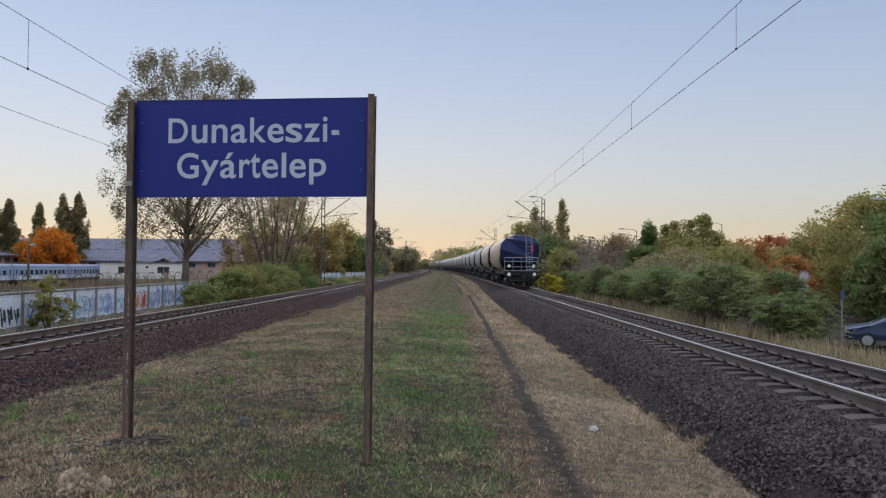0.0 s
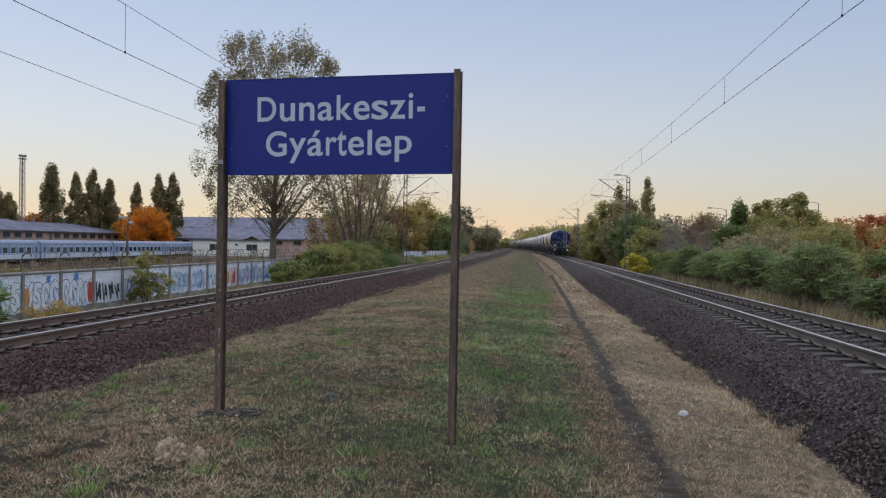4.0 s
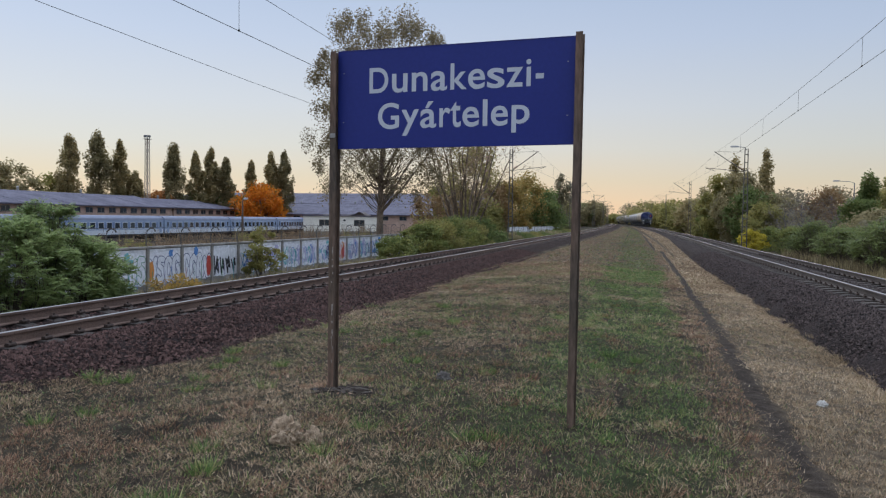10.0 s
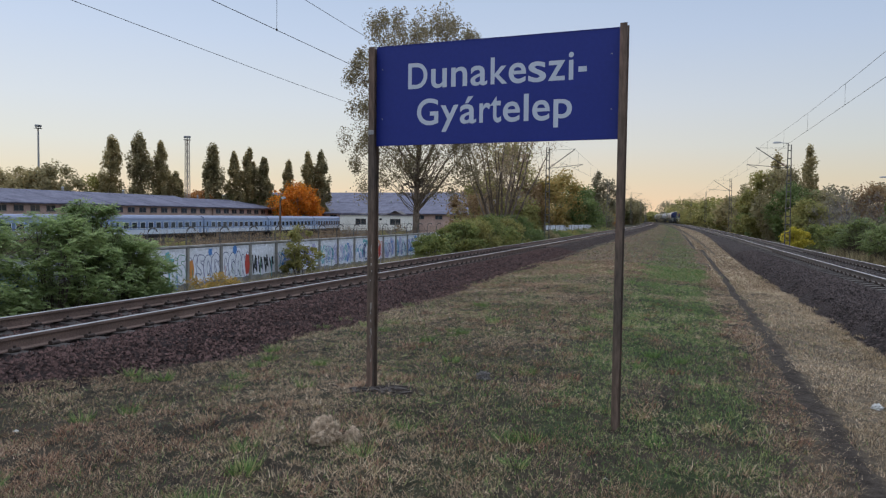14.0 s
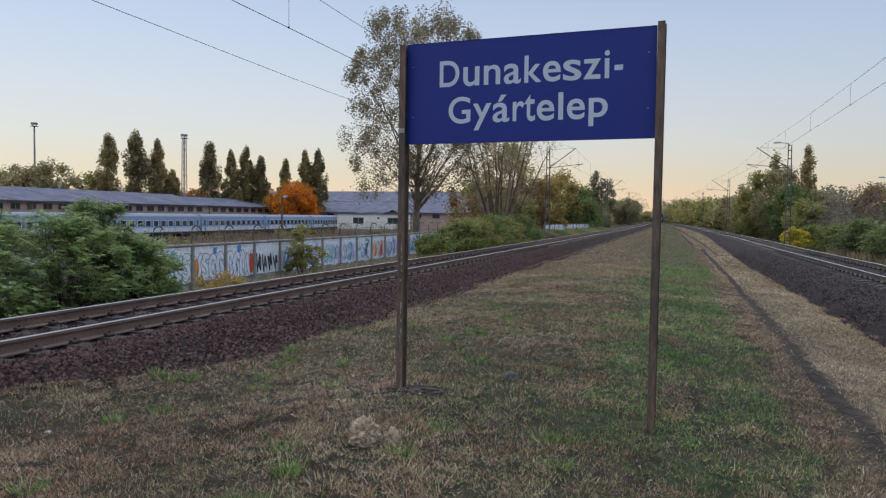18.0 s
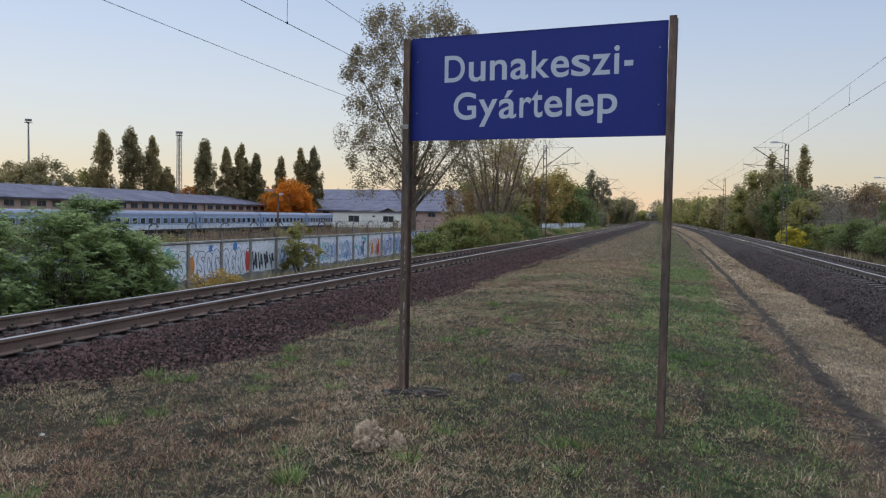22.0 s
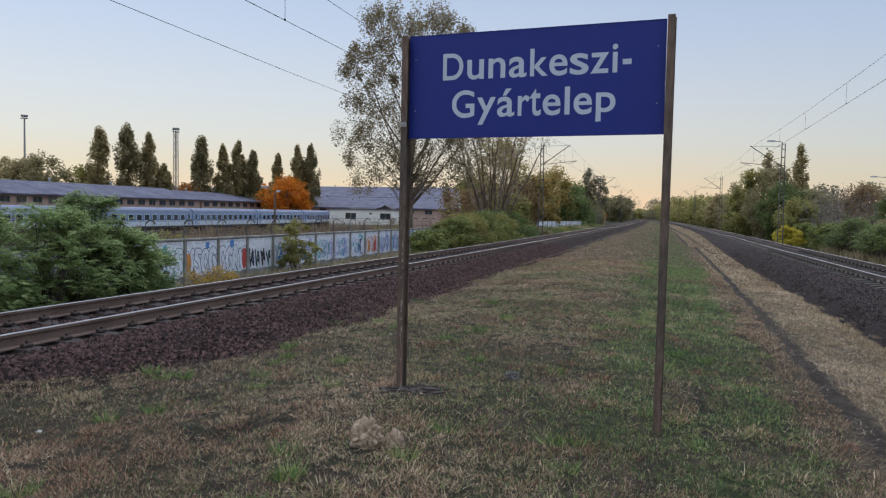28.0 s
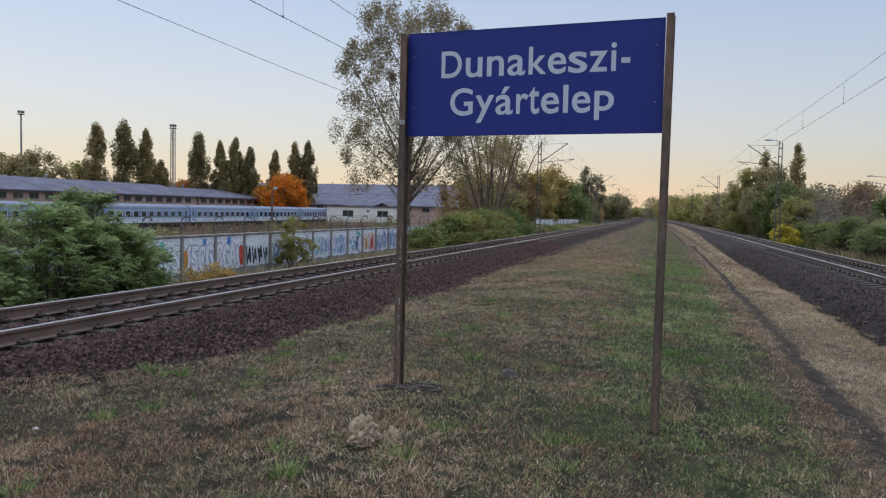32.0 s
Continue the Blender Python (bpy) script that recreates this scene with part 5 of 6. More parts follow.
def make_hall(x0, x1, y0, y1, base, eave, ridge, label, win=3.4, glass=True):
    """A long low hall; its window wall faces the line."""
    h = thing("workshop_hall", label, "workshop", pose(0, 0, 0))
    xm = (x0 + x1) / 2
    part("wall", Shape().loft([[(x1, y, base), (x1, y, eave), (xm, y, ridge - 0.15), (x0, y, eave), (x0, y, base)] for y in (y0, y1)]), HALL_WALL, h, "buff brick walls")
    r = Shape()
    r.loft([[(x1 + 0.7, y, eave - 0.1), (x1 + 0.7, y, eave + 0.12), (xm, y, ridge + 0.2), (xm, y, ridge)] for y in (y0 - 0.5, y1 + 0.5)])
    r.loft([[(xm, y, ridge), (xm, y, ridge + 0.2), (x0 - 0.7, y, eave + 0.12), (x0 - 0.7, y, eave - 0.1)] for y in (y0 - 0.5, y1 + 0.5)])
    roof = part("roof", r, HALL_ROOF, h, "weathered grey sheet roof")
    seam = Shape().loft([[(x1 + 0.7, y, eave + 0.12), (x1 + 0.7, y, eave + 0.145), (xm, y, ridge + 0.225), (xm, y, ridge + 0.2)] for y in (-0.06, 0.06)]).mesh("roof_seam", HALL_ROOF)
    k = y0 + 4
    while k < y1:
        part("roof_seam", seam, None, roof, at=(0, k, 0.002))
        k += 11.5
    pane = Shape().box((0, 0, 0), (0.08, 1.9, 0.9)).mesh("pane", GLASS)
    fr = Shape().box((0.03, 0, 0), (0.05, 0.09, 0.9)).box((0.03, 0, 0.5), (0.12, 2.1, 0.1)).box((0.03, 0, -0.5), (0.16, 2.1, 0.1)).mesh("window_frame", CONCRETE)
    y = y0 + 2
    while y < y1 - 1 and glass:
        w = part("window_frame", fr, None, h, at=(x1 + 0.03, y, eave - 0.85))
        part("pane", pane, None, w)
        y += win
    k = y0 + 9
    while k < y1:
        part("roof_vent", Shape().tube([(xm, k, ridge + 0.1), (xm, k, ridge + 0.8)], 0.22, 8).tube([(xm, k, ridge + 0.8), (xm, k, ridge + 1.0)], [0.34, 0.1], 8), GALV, h, "small roof ventilator")
        k += 17
    return h


make_hall(-126, -105, 62, 156, -2.6, 3.5, 6.0, "long low workshop hall with grey roof and small windows")
make_hall(-126, -105, 156.6, 184, -2.6, 3.5, 5.6, "lower end of the workshop hall with grey sheet roof")
make_hall(-232, -192, -108, -40, -2.5, 2.5, 5.5, "wide low workshop with patched dark grey roof", 5).matrix_basis = pose(0, 0, 0, 0, 0, -90)
make_hall(-285, -246, -120, -66, -2.5, 3.2, 5.9, "low workshop with weathered dark roof", 6).matrix_basis = pose(0, 0, 0, 0, 0, -90)
make_hall(-360, -300, -210, -60, -2.5, 7.3, 12.5, "distant large hall with long pale grey roof", 8, False).matrix_basis = pose(0, 0, 0, 0, 0, -90)


def shed(x, y, w, d, eave, ridge, turn, label):
    """A small yard shed with a sagging dark roof and a doorway in its gable."""
    h = thing("yard_shed", label, "shed", pose(x, y, -2.5, 0, 0, turn))
    part("wall", Shape().loft([[(w / 2, k, 0), (w / 2, k, eave), (0, k, ridge - 0.1), (-w / 2, k, eave), (-w / 2, k, 0)] for k in (-d / 2, d / 2)]), SHED_WALL, h, "stained timber walls")
    for sd in (-1, 1):
        rings = []
        for k in np.linspace(-d / 2 - 0.4, d / 2 + 0.4, 6):
            sag = -0.18 * math.cos(k / d * math.pi)
            rings.append([(sd * (w / 2 + 0.5), k, eave - 0.25), (sd * (w / 2 + 0.5), k, eave - 0.1), (sd * 0.02, k, ridge + 0.12 + sag), (sd * 0.02, k, ridge + sag)])
        part("roof", Shape().loft(rings), SHED_ROOF, h, "dark patched roof slope")
    part("door", Shape().box((0.2, -d / 2 - 0.03, 1.2), (1.6, 0.06, 2.4), bevel=0.02), DARK, h, "dark doorway")


SHED_WALL = mat("stained_boards", (0.13, 0.10, 0.085), 0.9, var=0.35, scale=0.8, fine=8, stretch=(1, 1, 0.2))
SHED_ROOF = mat("tarred_roof", (0.055, 0.048, 0.048), 0.9, var=0.4, scale=0.7, fine=6, bump=0.2, col2=(0.11, 0.09, 0.085))
shed(-68.6, 182, 7.0, 11, 3.6, 5.6, 14, "small yard shed with dark sagging roof")
shed(-76.5, 186, 11.0, 9, 3.4, 5.0, 70, "low yard shed with dark patched roof")


def make_chimney():
    x, y = -60.2, 300.0
    t = thing("factory_chimney", "tall pinkish brick factory chimney beyond the trees", "chimney", pose(x, y, -2.5))
    part("shaft", Shape().tube([(0, 0, 0), (0, 0, 12), (0, 0, 29)], [1.6, 1.35, 1.05], 16), HALL_WALL, t)
    part("crown", Shape().tube([(0, 0, 28.2), (0, 0, 28.6), (0, 0, 29.4), (0, 0, 29.5)], [1.12, 1.3, 1.3, 0.9], 16), HALL_WALL, t, "corbelled brick crown")
    for z in (8, 14, 20, 25):
        part("hoop", Shape().tube([(0, 0, z), (0, 0, z + 0.15)], 1.62 - 0.02 * z, 16), MAST, t, "dark iron hoop")


make_chimney()


def make_house():
    h = thing("yard_building", "single-storey cream rendered yard building with flat roof", "building", pose(-62.0, 151.8, -1.1, 0, 0, 21))
    w = Shape()
    wins = [(-3.2, 1.9), (3.9, 1.9)]
    # front wall in pieces round its two windows
    xs = [-7.5, -4.3, -2.1, 2.8, 5.0, 7.5]
    for i, (a, b) in enumerate(zip(xs, xs[1:])):
        if i in (1, 3):
            w.box(((a + b) / 2, -3, 0.55), (b - a, 0.3, 1.1)).box(((a + b) / 2, -3, 2.75), (b - a, 0.3, 0.7))
        else:
            w.box(((a + b) / 2, -3, 1.55), (b - a, 0.3, 3.1))
    w.box((-7.35, 0, 1.55), (0.3, 5.7, 3.1)).box((7.35, 0, 1.55), (0.3, 5.7, 3.1)).box((0, 3, 1.55), (15, 0.3, 3.1))
    part("wall", w, HOUSE_WALL, h, "cream rendered wall")
    part("roof", Shape().box((0, 0, 3.2), (15.6, 6.8, 0.16), bevel=0.04), HALL_ROOF, h, "flat dark roof slab")
    part("plinth", Shape().box((0, 0, -0.75), (15.1, 6.2, 1.5)), CONCRETE, h, "grey concrete plinth")
    for x, _ in wins:
        f = Shape().box((x, -3.05, 2.36), (2.24, 0.14, 0.09)).box((x, -3.05, 1.14), (2.24, 0.14, 0.09)).box((x, -3.05, 1.75), (0.08, 0.12, 1.2)).box((x - 1.07, -3.05, 1.75), (0.08, 0.12, 1.2)).box((x + 1.07, -3.05, 1.75), (0.08, 0.12, 1.2))
        fr = part("window_frame", f, CONCRETE, h)
        part("pane", Shape().box((x, -2.98, 1.75), (2.1, 0.03, 1.2)), GLASS, fr)
    part("wall_lamp", Shape().loft([[(0.9 + 0.3 * s * math.cos(a), -3.2 - d, 2.3 + 0.2 * s * math.sin(a)) for a in np.linspace(0, 5.5, 10)] for s, d in ((1, 0), (0.6, 0.15))]), DARK, h, "dark wall fitting")


make_house()


# ---------------------------------------------------------------- floodlight towers
TOWER_STEEL = mat("pale_painted_steel", (0.34, 0.29, 0.24), 0.7, 0.2, var=0.2, scale=2)


def tower(x, y, z0, z1, lattice, label):
    t = thing("floodlight_tower", label, "floodlight tower", pose(x, y, 0))
    n = 14
    s = Shape()
    if lattice:
        def leg(k, i):
            r = 0.5 - 0.15 * k
            return Vector((r * (1, -1, -1, 1)[i], r * (1, 1, -1, -1)[i], z0 + (z1 - z0) * k))
        for i in range(4):
            part("leg", Shape().tube([leg(k, i) for k in (0, 0.5, 1)], 0.09, 5), TOWER_STEEL, t)
        for j in range(n):
            for i in range(4):
                a, b = leg(j / n, i), leg((j + 1) / n, (i + 1) % 4)
                s.tube([a, b], 0.05, 4, False)
                s.tube([leg((j + 1) / n, i), b], 0.05, 4, False)
        part("bracing", s, TOWER_STEEL, t)
    else:
        part("pole", Shape().tube([(0, 0, z0), (0, 0, z1)], [0.36, 0.2], 10), GALV, t)
    part("platform", Shape().box((0, 0, z1 + 0.1), (1.4, 1.4, 0.12)), MAST, t)
    for i in range(6):
        a = 2 * math.pi * i / 6
        part("floodlight", Shape().box((0.6 * math.cos(a), 0.6 * math.sin(a), z1 + 0.8), (0.45, 0.4, 0.5), a, 0.08).tube([(0.6 * math.cos(a), 0.6 * math.sin(a), z1), (0.6 * math.cos(a), 0.6 * math.sin(a), z1 + 0.6)], 0.06, 5), GALV, t, "grey floodlight")


tower(-116.9, 163.5, -2.5, 20.0, True, "tall lattice floodlight tower with lamp platform")
tower(-162.9, 163.8, -2.5, 24.0, False, "tall slim tubular floodlight mast")


# ---------------------------------------------------------------- street furniture and the parked car
def street_lamp(x, y, h, arm, label):
    z = ground_z(x, y)
    t = thing("street_lamp", label, "street lamp", pose(x, y, z))
    part("pole", Shape().tube([(0, 0, -0.1), (0, 0, h * 0.5), (0, 0, h)], [0.09, 0.07, 0.055], 8), GALV, t)
    part("arm", Shape().tube([(0, 0, h - 0.05), (arm * 0.3, 0, h + 0.12), (arm, 0, h + 0.18)], 0.035, 6), GALV, t)
    part("lamp_head", Shape().loft([[(arm + math.copysign(a, arm), dy * w, h + 0.18 + dz * w) for dy, dz in ((-0.15, -0.05), (0.15, -0.05), (0.1, 0.1), (-0.1, 0.1))] for a, w in ((0, 0.4), (0.2, 1), (0.6, 1), (0.75, 0.4))]), GALV, t, "flat grey lamp head")


street_lamp(32.6, 95.0, 8.6, -1.6, "grey street lamp with single arm")
street_lamp(21.5, 92.0, 7.6, -1.4, "grey street lamp with single arm")
street_lamp(26.5, 46.0, 7.2, -1.2, "grey street lamp with single arm")


def yard_lamp():
    x, y = -22.4, 40.1
    t = thing("yard_lamp", "rusty brown yard lamp pole with curved top", "lamp post", pose(x, y, ground_z(x, y)))
    part("pole", Shape().tube([(0, 0, -0.1), (0, 0, 2.4), (0, 0, 3.6), (0.03, -0.02, 3.8), (0.10, -0.03, 3.9)], [0.075, 0.065, 0.05, 0.045, 0.04], 8), POST, t)
    part("lamp_head", Shape().loft([[(0.09 + 0.5 * a, -0.03 + dy * w, 3.9 + dz * w) for dy, dz in ((-0.12, -0.05), (0.12, -0.05), (0.08, 0.08), (-0.08, 0.08))] for a, w in ((0, 0.4), (0.15, 1), (0.45, 0.9), (0.55, 0.4))]), GALV, t, "small grey lamp head")


yard_lamp()


def make_signs():
    zz = ground_z(17.3, 40)
    t = thing("road_sign", "white and grey triangular road sign seen from behind", "road sign", pose(17.1, 40.5, zz))
    part("pole", Shape().tube([(0, 0, 0), (0, 0, 2.8)], 0.03, 8), GALV, t)
    part("plate", Shape().loft([[(0.42 * math.cos(a), dy, 2.68 + 0.42 * math.sin(a)) for a in (math.pi / 2, math.pi / 2 + 2.094, math.pi / 2 + 4.189)] for dy in (-0.045, -0.03)]), GALV, t)
    t = thing("road_sign", "two round road signs on one pole", "road sign", pose(17.9, 40.0, zz))
    part("pole", Shape().tube([(0, 0, 0), (0, 0, 3.0)], 0.03, 8), GALV, t)
    for z in (2.8, 2.15):
        d = part("plate", Shape().tube([(0, -0.06, z), (0, -0.04, z)], 0.31, 20), mat("road_sign_red", (0.30, 0.16, 0.16), 0.5, var=0.1), t, "faded red-rimmed round plate")
        part("plate_face", Shape().tube([(0, -0.064, z), (0, -0.06, z)], 0.22, 20), mat("road_sign_white", (0.36, 0.36, 0.37), 0.5, var=0.1), d, "white face")
    z = ground_z(13.2, 26.6)
    t = thing("sign_post", "thin grey post with small blue plate", "post", pose(13.2, 26.6, z))
    part("pole", Shape().tube([(0, 0, 0), (0, 0, 2.1)], 0.028, 8), GALV, t)
    part("plate", Shape().box((0, -0.03, 1.95), (0.13, 0.02, 0.28)), SPRAY["navy"], t, "small blue plate")


make_signs()
CAR_PAINT = mat("dark_blue_car_paint", (0.022, 0.034, 0.075), 0.25, 0.3, var=0.08, scale=2, fine=60, bump=0.0, spec=0.6)
TYRE = mat("tyre_rubber", (0.02, 0.02, 0.02), 0.85, var=0.2)
RIM = mat("alloy_rim", (0.42, 0.42, 0.44), 0.45, 0.6, var=0.1, bump=0)
LENS = mat("headlight_lens", (0.6, 0.62, 0.65), 0.1, var=0.05, bump=0, spec=0.8)


def make_car():
    """A hatchback, its nose towards -x in its own space."""
    x, y = 18.2, 31.7
    t = thing("parked_car", "dark blue hatchback car parked beyond the grass", "car", pose(x, y, ground_z(x, y) + 0.02, 0, 0, -26))
    L, W = 4.2, 1.74
    side = [(-2.08, 0.32), (-2.12, 0.55), (-2.02, 0.78), (-1.15, 0.98), (-0.35, 1.40), (0.25, 1.50), (1.2, 1.46), (1.85, 1.10), (2.05, 0.95), (2.10, 0.50), (2.02, 0.30)]
    rings = []
    for dy, sh, top in ((-W / 2, 0.97, 0.94), (-W / 2 + 0.12, 1.0, 1.0), (W / 2 - 0.12, 1.0, 1.0), (W / 2, 0.97, 0.94)):
        rings.append([(px * sh, dy * (0.84 if pz > 1.2 else 1.0), pz * (top if pz > 0.6 else 1)) for px, pz in side])
    part("body", Shape().loft(rings), CAR_PAINT, t)
    part("windscreen", Shape().loft([[(-1.05, -0.62, 1.02), (-1.05, 0.62, 1.02), (-0.40, 0.56, 1.385), (-0.40, -0.56, 1.385)], [(-1.08, -0.62, 1.03), (-1.08, 0.62, 1.03), (-0.43, 0.56, 1.40), (-0.43, -0.56, 1.40)]]), GLASS, t)
    for sy in (-1, 1):
        part("side_window", Shape().loft([[(-0.75, sy * 0.80, 0.98), (1.4, sy * 0.80, 0.98), (1.1, sy * 0.725, 1.36), (-0.25, sy * 0.725, 1.36)], [(-0.75, sy * 0.83, 0.98), (1.4, sy * 0.83, 0.98), (1.1, sy * 0.755, 1.36), (-0.25, sy * 0.755, 1.36)]]), GLASS, t)
        part("headlight", Shape().loft([[(-2.03, sy * 0.55, 0.62), (-1.75, sy * 0.84, 0.64), (-1.65, sy * 0.84, 0.80), (-2.0, sy * 0.55, 0.76)], [(-2.10, sy * 0.55, 0.62), (-1.80, sy * 0.875, 0.64), (-1.68, sy * 0.875, 0.80), (-2.05, sy * 0.55, 0.76)]]), LENS, t, "clear headlight")
        part("mirror", Shape().box((-0.62, sy * 0.95, 1.0), (0.12, 0.2, 0.14), bevel=0.03), CAR_PAINT, t)
        for wx in (-1.3, 1.28):
            w = part("wheel", Shape().tube([(wx, sy * 0.68, 0.31), (wx, sy * 0.885, 0.31)], 0.31, 24), TYRE, t)
            r = Shape().tube([(wx, sy * 0.88, 0.31), (wx, sy * 0.895, 0.31)], 0.20, 20)
            for k in range(5):
                a = 2 * math.pi * k / 5
                r.box((wx + 0.11 * math.cos(a), sy * 0.90, 0.31 + 0.11 * math.sin(a)), (0.17, 0.012, 0.045), m=Matrix.Rotation(-a, 3, "Y"))
            part("rim", r, RIM, w, "spoked alloy rim")
    part("bumper", Shape().box((-2.06, 0, 0.42), (0.16, 1.6, 0.18), bevel=0.05), DARK, t)


make_car()


# ---------------------------------------------------------------- the goods train
WAGON_CREAM = mat("hopper_cream_paint", (0.46, 0.385, 0.29), 0.55, var=0.18, scale=0.7, fine=9, bump=0.05, col2=(0.36, 0.30, 0.23))
WAGON_GREY = mat("hopper_grey_paint", (0.34, 0.33, 0.32), 0.55, var=0.18, scale=0.7, fine=9, bump=0.05)
WAGON_BLUE = mat("wagon_end_blue", (0.045, 0.06, 0.16), 0.5, var=0.15, scale=1.0, fine=12, bump=0.05)
LADDER = mat("ladder_grey", (0.22, 0.24, 0.28), 0.5, 0.4, var=0.1)
TAIL_WHITE = mat("tail_disc_white", (0.75, 0.72, 0.66), 0.5, var=0.05)
TAIL_RED = mat("tail_mark_red", (0.35, 0.03, 0.05), 0.5, var=0.1)
WAGON_STEP = 15.2


def make_wagon(paint, label):
    """A bogie hopper wagon; y runs along it, the tail end at -y."""
    w = thing("hopper_wagon", label, "goods wagon", group="hopper wagons of the train")
    half = 6.15
    pr = [(-0.55, 1.15), (0.55, 1.15), (1.25, 1.5), (1.55, 2.0), (1.57, 2.9), (1.5, 3.3), (1.12, 3.72), (0.5, 3.94), (-0.5, 3.94), (-1.12, 3.72), (-1.5, 3.3), (-1.57, 2.9), (-1.55, 2.0), (-1.25, 1.5)]
    rings = []
    for y, s in ((-half, 0.97), (-half + 0.25, 1.0), (-2.2, 1.0), (0, 1.0), (2.2, 1.0), (half - 0.25, 1.0), (half, 0.97)):
        ring = []
        for x, z in pr:
            yy = y
            if abs(y) > half - 0.3 and z < 2.3:
                yy = y * (0.5 + 0.5 * max(0, (z - 1.15)) / 1.15)
            ring.append((x * s, yy, 3.94 - (3.94 - z) * (1 if s == 1 else 0.985)))
        rings.append(ring)
    part("hopper", Shape().loft(rings, caps=False), paint, w, smooth=True)
    for sd in (-1, 1):
        face = [(x * 0.968, sd * (half + 0.004) * (1 if z >= 2.3 else 0.5 + 0.5 * (z - 1.15) / 1.15), 3.94 - (3.94 - z) * 0.986) for x, z in pr]
        up, low = face[3:13], [face[12], face[13], face[0], face[1], face[2], face[3]]
        part("end_sheet", Shape().add(up if sd > 0 else up[::-1], [tuple(range(10))]), WAGON_BLUE, w, "dark blue end sheet")
        # shade of the recess below the overhang, put in as black colour
        part("end_slope", Shape().add(low if sd > 0 else low[::-1], [tuple(range(6))]), DARK, w, "lower end slope with recess shade painted black")
    s = Shape()
    for y in (-4.4, -2.2, 0, 2.2, 4.4):
        s.loft([[(x * 1.012, y + d, z * 1.002 + 0.004) for x, z in pr[2:13]] for d in (-0.05, 0.05)], closed=False, caps=False)
    part("ribs", s, paint, w)
    part("walkway", Shape().box((0, 0, 4.0), (0.7, 2 * half - 1, 0.05)), LADDER, w)
    for y in (-3.6, 0, 3.6):
        part("hatch", Shape().tube([(0.0, y, 3.98), (0, y, 4.1)], [0.5, 0.44], 12), paint, w)
    part("sole_bar", Shape().box((0.95, 0, 1.08), (0.16, 14.2, 0.26)).box((-0.95, 0, 1.08), (0.16, 14.2, 0.26)).box((0, -7.0, 1.08), (2.5, 0.2, 0.34)).box((0, 7.0, 1.08), (2.5, 0.2, 0.34)), DARK, w)
    part("chute", Shape().loft([[(-0.7, -1.8, 1.2), (0.7, -1.8, 1.2), (0.7, 1.8, 1.2), (-0.7, 1.8, 1.2)], [(-0.5, -1.2, 0.4), (0.5, -1.2, 0.4), (0.5, 1.2, 0.4), (-0.5, 1.2, 0.4)]]), DARK, w)
    for y in (-4.9, 4.9):
        b = part("bogie", Shape().box((0.98, y, 0.52), (0.14, 2.5, 0.30), bevel=0.05).box((-0.98, y, 0.52), (0.14, 2.5, 0.30), bevel=0.05).box((0, y, 0.6), (2.0, 0.5, 0.3)), DARK, w)
        for o in (-0.9, 0.9):
            part("wheelset", Shape().tube([(-0.82, y + o, 0.46), (-0.68, y + o, 0.46)], 0.46, 18).tube([(0.68, y + o, 0.46), (0.82, y + o, 0.46)], 0.46, 18).tube([(-0.7, y + o, 0.46), (0.7, y + o, 0.46)], 0.08, 8), DARK, b)
    for sx in (-1, 1):
        for sd in (-1, 1):
            part("buffer", Shape().tube([(sx * 0.875, sd * 7.05, 1.05), (sx * 0.875, sd * 7.45, 1.05)], 0.09, 8).tube([(sx * 0.875, sd * 7.45, 1.05), (sx * 0.875, sd * 7.52, 1.05)], 0.22, 14), DARK, w)
    for sd in (-1, 1):
        y = sd * 6.95
        s = Shape()
        for x in (0.42, 0.86):
            s.tube([(x, y, 1.1), (x, sd * 6.4, 3.95)], 0.024, 5)
        for k in range(11):
            z = 1.35 + 0.25 * k
            s.tube([(0.42, y - sd * 0.055 * k * 0.87, z), (0.86, y - sd * 0.055 * k * 0.87, z)], 0.018, 5)
        part("ladder", s, LADDER, w, "grey end ladder")
        s = Shape()
        for z in (1.55, 1.95, 2.25):
            s.tube([(-1.25, sd * 7.1, z), (1.25, sd * 7.1, z)], 0.024, 5)
        for x in (-1.25, -0.62, 0.0, 0.62, 1.25):
            s.tube([(x, sd * 7.1, 1.2), (x, sd * 7.1, 2.25)], 0.024, 5)
        part("railing", s, LADDER, w, "grey platform railing")
        part("platform", Shape().box((0, sd * 6.95, 1.27), (2.7, 0.55, 0.06)), LADDER, w)
    return w


TAIL = make_wagon(WAGON_CREAM, "last cream hopper wagon with dark blue end and tail discs")
for sx in (-1, 1):
    part("tail_disc", Shape().tube([(sx * 0.92, -7.14, 1.62), (sx * 0.92, -7.16, 1.62)], 0.115, 16), TAIL_WHITE, TAIL, "white tail disc")
    # pale discs added over this wagon's black buffer faces, no lamps
    part("tail_lamp", Shape().tube([(sx * 0.95, -7.14, 1.0), (sx * 0.95, -7.54, 1.0)], 0.13, 16), TAIL_WHITE, TAIL, "pale buffer face")
part("marking", Shape().box((0.95, -6.175, 3.0), (0.22, 0.012, 0.55)), TAIL_RED, TAIL, "red marking patch")
part("marking", Shape().box((-0.75, -6.175, 3.75), (0.5, 0.012, 0.05)), TAIL_WHITE, TAIL, "thin white marking bar")
SECOND = make_wagon(WAGON_CREAM, "cream hopper wagon with curved sides")
THIRD = make_wagon(WAGON_GREY, "pale grey hopper wagon with curved sides")
TRAIN = [TAIL, SECOND, THIRD]
for k in range(3, 32):
    TRAIN.append(copy_thing(SECOND if k % 7 == 1 else THIRD, Matrix()))


